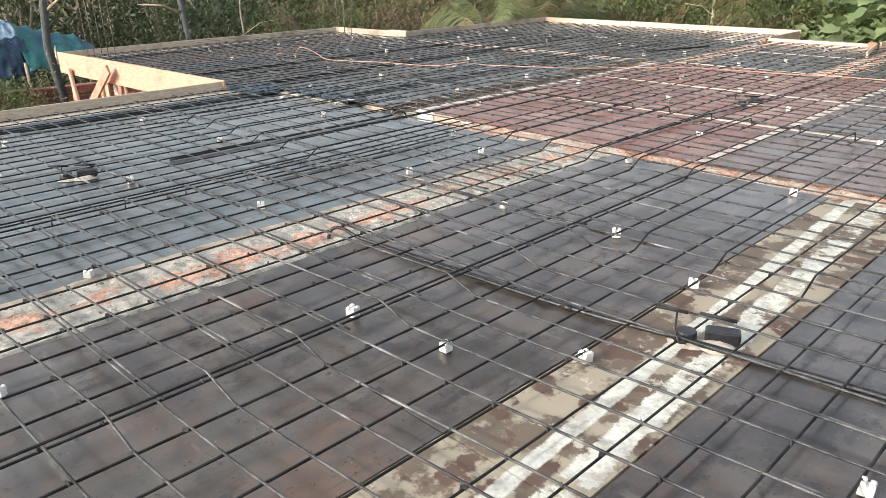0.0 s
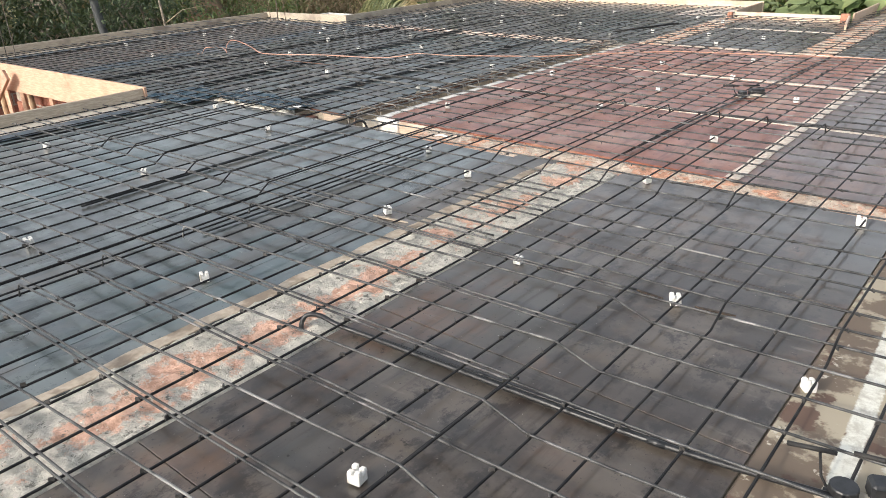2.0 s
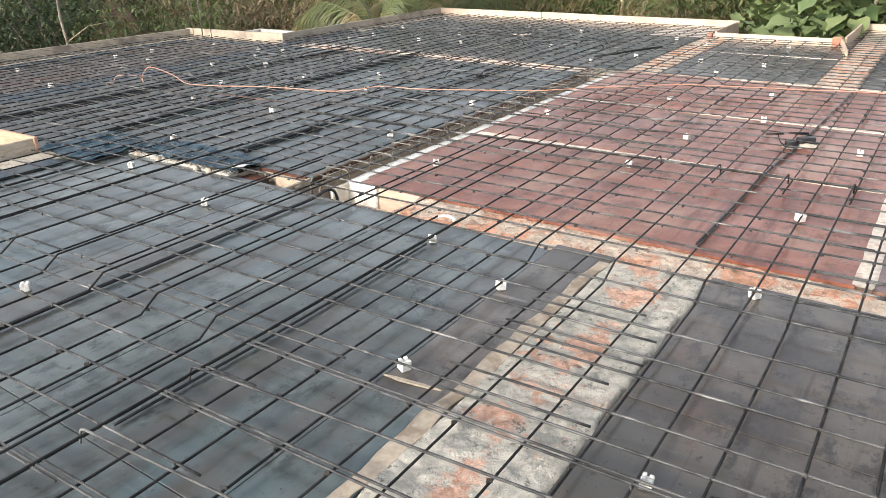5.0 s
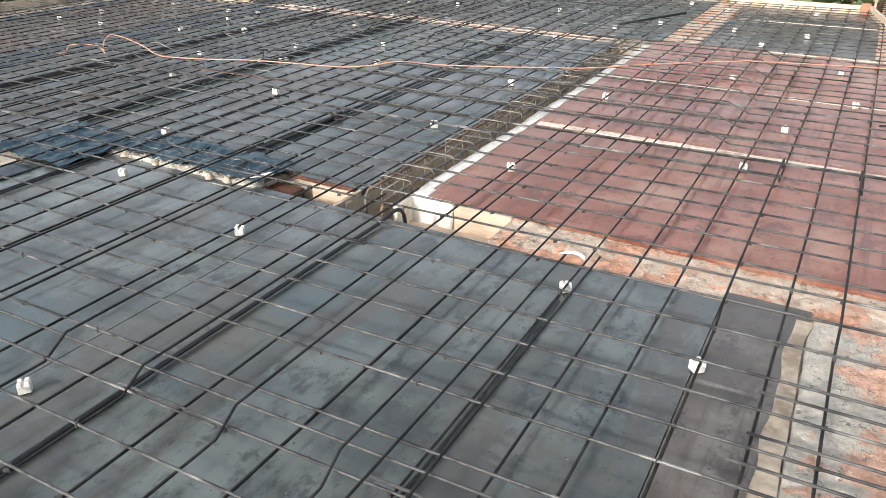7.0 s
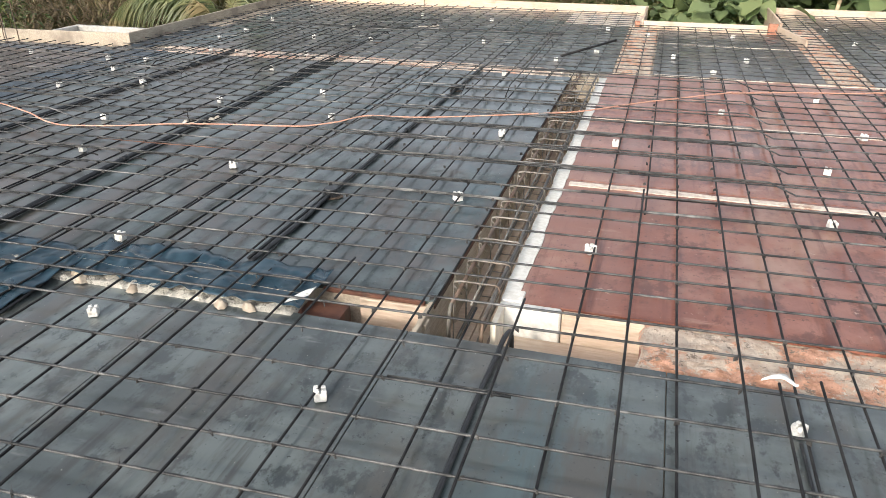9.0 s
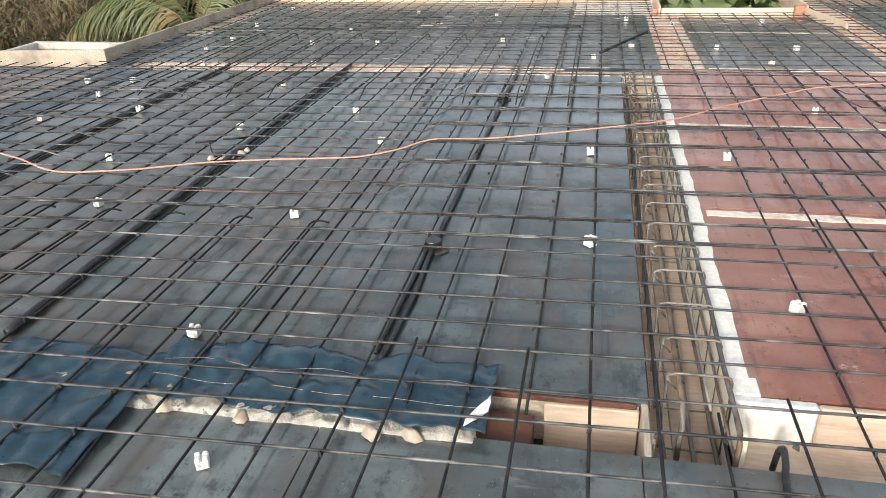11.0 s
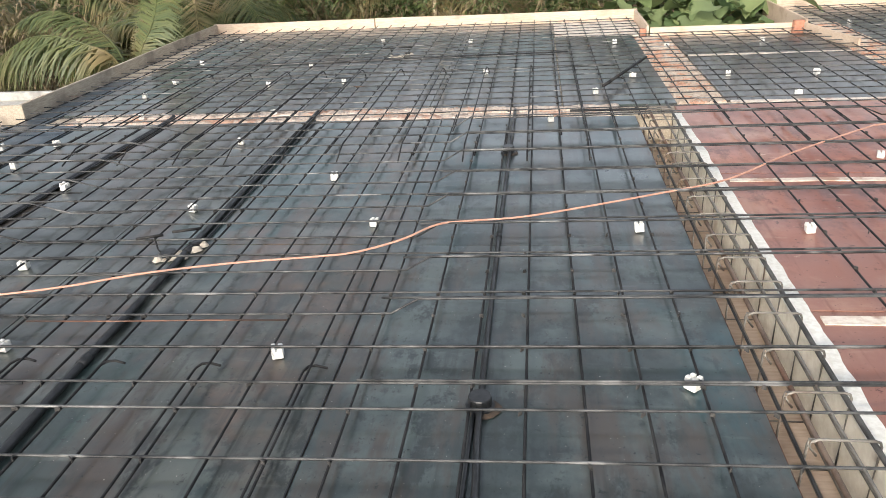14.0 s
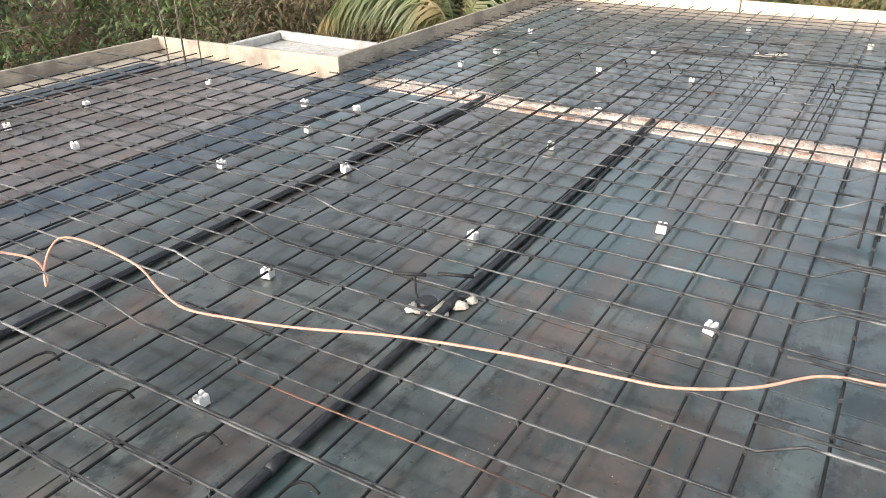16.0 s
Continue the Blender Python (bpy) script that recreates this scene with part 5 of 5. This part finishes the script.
block_wall("wall_6", -15.6, 3.2, -15.3, 7.4, -2.9, -0.72, "red laterite block wall below the slab edge", 2)
block_wall("wall_7", -13.1, 5.55, -8.5, 5.5, -2.2, -0.24, "red laterite block wall under the projecting bay", 3)
tagged(box("wall_8", -8.2, -1.5, -3.3, -8.0, 5.3, -0.21, M_LATERITE, None, "", 0.01), "laterite wall under the slab edge", "wall", kind="structure")
tagged(box("wall_9", -11.15, 10.9, -3.3, -10.9, 15.0, -0.21, M_LATERITE, None, "", 0.01), "laterite wall under the slab edge", "wall", kind="structure")
tagged(box("wall_10", -10.9, 14.75, -3.3, 1.5, 15.0, -0.21, M_LATERITE, None, "", 0.01), "laterite wall under the slab edge", "wall", kind="structure")


# ---------------------------------------------------------------- growth round the house
def leaf_set(spots, size, r, wide=0.5, droop=0.3):
    """Folded pointed leaves, each an island of four triangles."""
    vs, fs = [], []
    for p in spots:
        L = size * r.uniform(0.6, 1.3)
        a = r.uniform(0, 2 * math.pi)
        el = r.uniform(-0.9, 0.6)
        d = Vector((math.cos(a) * math.cos(el), math.sin(a) * math.cos(el), math.sin(el)))
        s = d.cross(Vector((r.uniform(-.5, .5), r.uniform(-.5, .5), 1))).normalized()
        n = s.cross(d)
        m = p + d * (L * 0.45) + n * (L * 0.08)
        tip = p + d * L - Vector((0, 0, droop * L))
        w = L * wide * 0.5
        b = len(vs)
        vs += [p, m + s * w - n * (w * 0.3), tip, m - s * w - n * (w * 0.3), m]
        fs += [(b, b + 1, b + 4), (b + 1, b + 2, b + 4), (b + 2, b + 3, b + 4), (b + 3, b, b + 4)]
    return vs, fs


def broad_leaves(spots, size, r):
    """Large heart-shaped leaves with a folded midrib and a drooping tip."""
    vs, fs = [], []
    for p in spots:
        L = size * r.uniform(0.6, 1.25)
        a = r.uniform(0, 2 * math.pi)
        d = Vector((math.cos(a), math.sin(a), r.uniform(-0.5, 0.25))).normalized()
        s = d.cross(Vector((r.uniform(-.4, .4), r.uniform(-.4, .4), 1))).normalized()
        n = s.cross(d)
        b = len(vs)
        prof = ((-0.12, 0.24), (0.04, 0.44), (0.30, 0.52), (0.60, 0.42), (0.84, 0.20))
        vs.append(p)
        for t, w in prof:
            c = p + d * (L * t) - Vector((0, 0, 0.35 * L * t * t))
            f = n * (L * 0.10 * math.sin(t * 9 + a))
            vs += [c + s * (L * w) + n * (L * w * 0.25) + f, c, c - s * (L * w) + n * (L * w * 0.25) - f]
        vs.append(p + d * L - Vector((0, 0, 0.36 * L)))
        q = b + 1
        fs += [(b, q + 1, q), (b, q + 2, q + 1)]
        for i in range(len(prof) - 1):
            k = q + 3 * i
            fs += [(k, k + 1, k + 4, k + 3), (k + 1, k + 2, k + 5, k + 4)]
        k = q + 3 * (len(prof) - 1)
        fs += [(k, k + 1, b + 1 + 3 * len(prof)), (k + 1, k + 2, b + 1 + 3 * len(prof))]
    return vs, fs


def clumps(r, n_clump, radius, height, per, z0=0.2):
    """Leaf spots gathered in uneven clumps, with gaps between them."""
    out = []
    for _ in range(n_clump):
        a, q = r.uniform(0, 2 * math.pi), math.sqrt(r.random())
        c = Vector((math.cos(a) * q * radius, math.sin(a) * q * radius, z0 + (height - z0) * r.random() ** 0.8))
        s = r.uniform(0.25, 0.55) * radius * 0.55
        for _ in range(per):
            out.append(c + Vector((r.gauss(0, s), r.gauss(0, s), r.gauss(0, s * 0.8))))
    return out


def plant(name, seed, label, category, group, trunk_h, trunk_r, radius, height, n_clump, per, size, material, broad=False, wide=0.5, z0=0.3, bark=None):
    """A trunk or stems with limbs and a crown of many leaves. Stands at the world's origin, to be copied."""
    r = random.Random(seed)
    ob = tagged(empty(name, 0, 0, 0), label, category, group)
    stems = []
    if trunk_h:
        top = Vector((r.uniform(-.3, .3), r.uniform(-.3, .3), trunk_h))
        tube("trunk", [(0, 0, -0.3), (top.x * 0.3, top.y * 0.2, trunk_h * 0.35), (top.x * 0.5, top.y * 0.8, trunk_h * 0.7), top], trunk_r, bark or M_BARK, ob, "", 8, 0.45)
    for i in range(7):
        a = r.uniform(0, 2 * math.pi)
        z = (trunk_h or height) * r.uniform(0.2, 0.85) if trunk_h else 0
        e = Vector((math.cos(a) * radius * r.uniform(0.4, 0.9), math.sin(a) * radius * r.uniform(0.4, 0.9), min(height, z + height * r.uniform(0.25, 0.7))))
        mid = Vector((e.x * 0.45, e.y * 0.45, z + (e.z - z) * 0.6))
        stems.append([(0, 0, z - (0.2 if not trunk_h else 0)), tuple(mid), tuple(e)])
    tubes("limb", stems, max(trunk_r * 0.3, 0.012), bark or M_BARK, ob)
    spots = clumps(r, n_clump, radius, height, per, z0)
    vs, fs = (broad_leaves if broad else leaf_set)(spots, size, r, *(() if broad else (wide,)))
    part_of("crown", mesh_of("crown", vs, fs, material, broad), ob)
    return ob


def leafy(ob, rib, L, d, r, share=0.24, hang=0.0, pairs=110):
    """One frond: a tapering rib with a comb of narrow leaflets on both sides."""
    frond = tube("frond", rib, 0.014, M_FROND, ob, "", 5, 0.25)
    vs, fs = [], []
    side = d.cross(Vector((0, 0, 1)))
    last = len(rib) - 1
    for k in range(2, pairs):
        t = k / pairs
        f = t * last
        j = min(int(f), last - 1)
        p = rib[j].lerp(rib[j + 1], f - j)
        tang = (rib[j + 1] - rib[j]).normalized()
        ll = L * share * math.sin(math.pi * (0.12 + 0.85 * t)) * r.uniform(0.8, 1.1)
        for q in (-1, 1):
            w = (side * q * (1 - hang * 0.75) + tang * 0.65 + Vector((0, 0, r.uniform(-0.35, 0.1) - hang * (1.5 if q > 0 else r.uniform(0.2, 1.2))))).normalized()
            m1, tip = p + w * (ll * 0.55) - Vector((0, 0, ll * 0.06)), p + w * ll - Vector((0, 0, ll * r.uniform(0.25, 0.55)))
            o = tang * 0.013
            b = len(vs)
            vs += [p - o * 0.6, p + o * 0.6, m1 + o, m1 - o, tip]
            fs += [(b, b + 1, b + 2, b + 3), (b + 3, b + 2, b + 4)]
    part_of("foliage", mesh_of("foliage", vs, fs, M_FROND), frond)


def palm(name, seed, trunk_h, length, n, label, arc=(0, 360)):
    """A coconut palm: ringed trunk and arching fronds of narrow leaflets."""
    r = random.Random(seed)
    ob = tagged(empty(name, 0, 0, 0), label, "palm tree", "palms beside the house")
    tube("trunk", [(0.25, 0.1, -0.3), (0.15, 0.05, trunk_h * 0.4), (0, 0, trunk_h)], 0.15, M_BARK, ob, "", 9, 0.7)
    for i in range(n):
        a = radians(arc[0] + (arc[1] - arc[0]) * i / n) + r.uniform(-0.2, 0.2)
        rise = r.uniform(0.15, 1.0)
        d = Vector((math.cos(a), math.sin(a), 0))
        rib, L = [], length * r.uniform(0.8, 1.15)
        for k in range(15):
            t = k / 14
            rib.append(Vector((0, 0, trunk_h)) + d * (L * (t * (1 - 0.18 * t))) + Vector((0, 0, L * (rise * t - (0.55 + rise * 0.75) * t * t))))
        leafy(ob, rib, L, d, r)
    return ob


def spread(first, places):
    """The first plant moves to the first place, copies go to the others: x, y, z, turn, size."""
    for i, (x, y, z, t, s) in enumerate(places):
        ob = first if i == 0 else copy_thing(first, Matrix())
        ob.matrix_basis = pose(x, y, z, 0, 0, t) @ Matrix.Scale(s, 4)


GZ = -3.0
r2 = random.Random(21)
dark_tree = plant("tree", 1, "dark green leafy tree crowding behind the slab", "tree", "trees beyond the slab", 3.0, 0.13, 2.4, 5.2, 80, 70, 0.17, M_LEAFDARK, z0=0.2)
spread(dark_tree, [(-19.5 - r2.uniform(0, 5), y, GZ + 0.2, r2.uniform(0, 360), r2.uniform(0.85, 1.15)) for y in (3.0, 6.6, 8.8, 10.5)])
light_tree = plant("tree", 12, "olive-brown leafy tree in the sun beyond the slab", "tree", "trees beyond the slab", 3.0, 0.12, 2.3, 5.0, 60, 56, 0.19, M_LEAFOLIVE, z0=0.2)
spread(light_tree, [(-21.5, 12.8, GZ, 10, 1.0), (-20.0, 15.4, GZ, 80, 1.0), (-22.5, 17.5, GZ, 150, 1.1), (-20.0, 20.0, GZ, 220, 1.05), (-17.0, 22.5, GZ, 300, 1.05), (-13.5, 24.0, GZ, 40, 1.1), (-9.5, 24.5, GZ, 120, 1.05)])
dark_tree2 = plant("tree", 2, "dark green small-leaved tree with bare pale stems", "tree", "trees beyond the slab", 3.2, 0.10, 1.9, 4.9, 66, 64, 0.14, M_LEAFDARK, z0=0.4)
spread(dark_tree2, [(-18.4, 9.0, GZ, 20, 0.95), (-16.8, 9.9, GZ, 130, 0.8), (-15.2, 4.1, GZ, 320, 0.5)])
mid_bush = plant("shrub", 3, "mid-green shrub with narrow leaves behind the slab", "shrub", "shrubs beyond the slab", 0, 0.05, 1.5, 3.4, 60, 80, 0.125, M_LEAFMID, wide=0.36, z0=0.1, bark=M_STALK)
spread(mid_bush, [(-14.3, 4.05, GZ, 80, 0.66), (-14.9, 3.75, GZ, 10, 0.7), (-15.0, 11.0, GZ, 0, 0.98), (-17.6, 15.2, GZ, 70, 1.0), (-14.2, 18.6, GZ, 140, 1.05), (-10.6, 18.4, GZ, 210, 1.1), (-8.8, 18.9, GZ, 33, 1.1), (-7.1, 18.6, GZ, 280, 1.12), (-5.4, 19.4, GZ, 90, 1.15),
                  (-3.2, 19.8, GZ, 180, 1.2), (-1.0, 19.4, GZ, 10, 1.15), (1.4, 19.2, GZ, 120, 1.15), (3.6, 19.4, GZ, 240, 1.2), (-9.6, 20.8, GZ, 60, 1.3), (-12.2, 20.0, GZ, 300, 1.25), (-6.2, 21.4, GZ, 15, 1.4), (6.4, 18.5, GZ, 75, 1.2)])
dry_bush = plant("shrub", 4, "half-dry brown shrub among the greenery", "shrub", "shrubs beyond the slab", 0, 0.05, 1.4, 3.0, 46, 70, 0.17, M_LEAFDRY, wide=0.2, z0=0.1, bark=M_STALK)
spread(dry_bush, [(-16.4, 12.6, GZ, 60, 1.0), (-15.3, 13.3, GZ, 160, 1.12), (-14.6, 14.4, GZ, 20, 1.1), (-13.2, 18.0, GZ, 75, 1.1), (-11.2, 19.2, GZ, 140, 1.15), (-16.5, 17.5, GZ, 230, 1.15), (-8.0, 17.2, GZ, 0, 0.95), (-6.4, 17.4, GZ, 100, 1.0), (-15.0, 15.4, GZ, 200, 0.95), (-17.4, 14.6, GZ, 300, 1.1), (-9.6, 17.3, GZ, 40, 0.95), (0.6, 17.6, GZ, 150, 1.0), (-13.4, 16.4, GZ, 20, 0.9)])
big_bush = plant("broad_leaf_shrub", 5, "bright green shrub with big heart-shaped leaves", "shrub", "broad-leaved shrubs", 0, 0.05, 1.15, 3.4, 34, 10, 0.31, M_LEAFBIG, True, z0=0.5, bark=M_STALK)
spread(big_bush, [(-4.5, 15.2, GZ, 0, 0.92), (-4.2, 16.6, GZ, 120, 1.08), (-3.4, 17.6, GZ, 220, 1.15), (-1.9, 17.4, GZ, 310, 1.12), (-0.2, 17.2, GZ, 20, 1.08), (2.0, 17.4, GZ, 95, 1.1),
                  (5.6, 17.4, GZ, 45, 0.95), (-4.9, 18.8, GZ, 200, 1.25), (-2.5, 19.0, GZ, 5, 1.3), (3.9, 17.2, GZ, 250, 1.1)])
pale_palm = palm("palm", 6, 2.7, 3.1, 13, "young coconut palm with arching yellow-green fronds")
spread(pale_palm, [(-12.4, 17.2, GZ, 80, 1.05), (-15.4, 17.6, GZ, 190, 1.15), (-8.2, 19.6, GZ, 140, 1.15), (-18.6, 17.0, GZ, 30, 1.3)])
side_palm = palm("palm", 9, 2.5, 2.5, 9, "young coconut palm with arching yellow-green fronds", (95, 275))
spread(side_palm, [(-11.9, 15.9, GZ, -30, 1.1)])
arch_palm = tagged(empty("palm", -11.72, 13.35, GZ), "young coconut palm arching a dense frond beside the edge board", "palm tree", "palms beside the house")
tube("trunk", [(0, 0, -0.3), (0.05, 0.03, 1.4), (0, 0, 2.75)], 0.13, M_BARK, arch_palm, "", 9, 0.8)
ra = random.Random(77)
for pts, share, hang in (([(0, 0, 2.65), (-0.1, -.1, 3.06), (-.38, -.15, 3.22), (-.75, -.15, 3.33), (-1.12, -.15, 3.31), (-1.55, -.15, 3.10), (-1.9, -.15, 2.8), (-2.05, -.15, 2.5)], 0.27, 0.75),
                         ([(0, 0.1, 2.6), (-.05, .5, 3.0), (0.15, .6, 3.35), (0.3, .6, 3.75), (0.35, .65, 4.2), (0.2, .8, 4.6)], 0.22, 0.1),
                         ([(0, 0.1, 2.6), (-.3, .9, 3.1), (-0.1, 1.5, 3.6), (0.4, 2.0, 3.95), (1.1, 2.3, 4.0)], 0.22, 0.15),
                         ([(0, 0, 2.6), (-.3, .4, 3.05), (-0.9, .7, 3.4), (-1.6, 0.9, 3.5), (-2.3, 1.0, 3.2)], 0.24, 0.3)):
    rib = [Vector(p) for p in spline(pts, 4)]
    way = rib[-1] - rib[0]
    way.z = 0
    leafy(arch_palm, rib, 2.3, way.normalized(), ra, share * 0.9, hang, 130)
for i, (x, y, h, rr) in enumerate(((-15.2, 5.3, 6.5, 0.095), (-11.6, 18.0, 6.0, 0.09), (-8.4, 17.9, 5.5, 0.05), (-3.6, 16.9, 5.0, 0.045), (-16.2, 8.4, 6.0, 0.11), (-13.9, 8.6, 4.4, 0.03), (-2.4, 16.6, 4.6, 0.05))):
    pts = [(0.12 * noise.noise((k * 0.5, i, 1)) * k, 0.12 * noise.noise((k * 0.5, i, 8)) * k, h * k / 6) for k in range(7)]
    stem = tube("bare_stem", pts, rr, M_TRUNK if i in (0, 4) else M_STALK if i % 2 == 0 else M_BARK, None, "", 7, 0.6)
    stem.location = (x, y, GZ - 0.2)
    tagged(stem, "dark leaning tree stem behind the slab corner" if i in (0, 4) else "pale bare stem rising among the leaves", "tree stem", "bare stems")
    for k in range(3):
        z = h * (0.45 + 0.15 * k)
        a = rng.uniform(0, 6.28)
        tube("twig", [(0, 0, z), (0.35 * math.cos(a), 0.35 * math.sin(a), z + 0.2), (0.9 * math.cos(a), 0.9 * math.sin(a), z + 0.25)], rr * 0.3, M_STALK, stem, "", 5, 0.4)

# far woods all round, one mass of leaf clumps with gaps
rf = random.Random(31)
spots = []
for i in range(620):
    a = rf.uniform(0, 2 * math.pi)
    d = rf.uniform(25, 40)
    c = Vector((-4 + d * math.cos(a), 8 + d * math.sin(a), GZ + rf.random() ** 1.2 * 5.6))
    if c.y < 2 and rf.random() < 0.6:
        continue
    for _ in range(46):
        spots.append(c + Vector((rf.gauss(0, 1.2), rf.gauss(0, 1.2), rf.gauss(0, 0.9))))
vs, fs = leaf_set(spots, 0.75, rf, 0.6)
woods = tagged(part_of("far_woods", mesh_of("far_woods", vs, fs, M_LEAFOLIVE)), "dense olive-green woods in the distance", "woods", kind="stuff")

# undergrowth near the house: blades and low leaves
spots = []
for i in range(5200):
    x, y = rf.uniform(-19, 7), rf.uniform(3, 22)
    if -13.8 < x < 4.2 and y < 15.8:
        continue
    spots.append(Vector((x, y, GZ + rf.uniform(0.0, 1.1))))
vs, fs = leaf_set(spots, 0.5, rf, 0.22, 0.1)
tagged(part_of("undergrowth", mesh_of("undergrowth", vs, fs, M_LEAFMID)), "tangled green undergrowth round the building", "undergrowth", kind="stuff")

# teal tarpaulin shelter among the trees
tent = tagged(empty("tarpaulin_shelter", -16.6, 5.6, GZ), "sagging teal and blue tarpaulin shelter under the trees", "shelter")


def drape(name, y0, y1, top, fall, x0, x1, material, label, seed):
    """A sheet hung from a ridge line, sloping towards the house, with sags and folds."""
    vs, fs = [], []
    for i in range(31):
        for j in range(15):
            u, v = i / 30, j / 14
            y = y0 + (y1 - y0) * u
            z = top(u) - fall(u) * v ** 1.3 + 0.07 * noise.noise((u * 7, v * 2, seed)) + 0.03 * math.sin(u * 31 + v * 4)
            vs.append((x0 + (x1 - x0) * v + 0.10 * noise.noise((u * 8, v * 3, seed + 4)), y, z))
    for i in range(30):
        for j in range(14):
            q = i * 15 + j
            fs.append((q, q + 15, q + 16, q + 1))
    ob = part_of(name, mesh_of(name, vs, fs, material, True), tent, label)
    ob.modifiers.new("thickness", "SOLIDIFY").thickness = 0.006


drape("cover", -0.55, 0.95, lambda u: 3.42 - 0.45 * u, lambda u: 0.85 - 0.35 * u, -0.5, 0.5, M_TEALSHEET, "teal tarpaulin cover", 1)
drape("flap", -1.3, -0.5, lambda u: 3.52 - 0.1 * u, lambda u: 0.36, -0.52, 0.1, M_FLAP, "faded pale blue tarpaulin flap", 5)
drape("side", -1.35, -0.45, lambda u: 3.16, lambda u: 0.75, 0.1, 0.35, M_BLUESHEET, "dark blue tarpaulin side", 9)
for x, y, h in ((-0.5, -1.3, 3.5), (-0.5, 0.9, 2.95), (0.45, -0.6, 2.7), (0.45, 0.9, 2.5)):
    tube("pole", [(x, y, -0.2), (x + 0.03, y, h * 0.5), (x, y, h)], 0.03, M_STALK, tent)

# bare red earth banks among the growth
def bank(x, y, rx, ry, h, seed):
    vs, fs = [], []
    for i in range(10):
        q = i / 9
        for k in range(28):
            t = 2 * math.pi * k / 28
            w = 1 + 0.3 * noise.noise((math.cos(t) * 2, math.sin(t) * 2, seed))
            vs.append((rx * q * w * math.cos(t), ry * q * w * math.sin(t), h * (1 - q * q) ** 1.2 + 0.14 * noise.noise((q * 6, t * 3, seed)) - 0.3 * q))
    for i in range(9):
        for k in range(28):
            k2 = (k + 1) % 28
            fs.append((i * 28 + k, (i + 1) * 28 + k, (i + 1) * 28 + k2, i * 28 + k2))
    ob = part_of("earth_bank", mesh_of("earth_bank", vs, fs, M_SOIL, True), None, "", pose(x, y, GZ))
    tagged(ob, "heap of bare red-brown earth among the greenery", "earth bank", "earth banks")


bank(-18.6, 12.5, 1.5, 1.3, 3.3, 3)
bank(-22.0, 15.8, 2.6, 2.2, 3.6, 6)
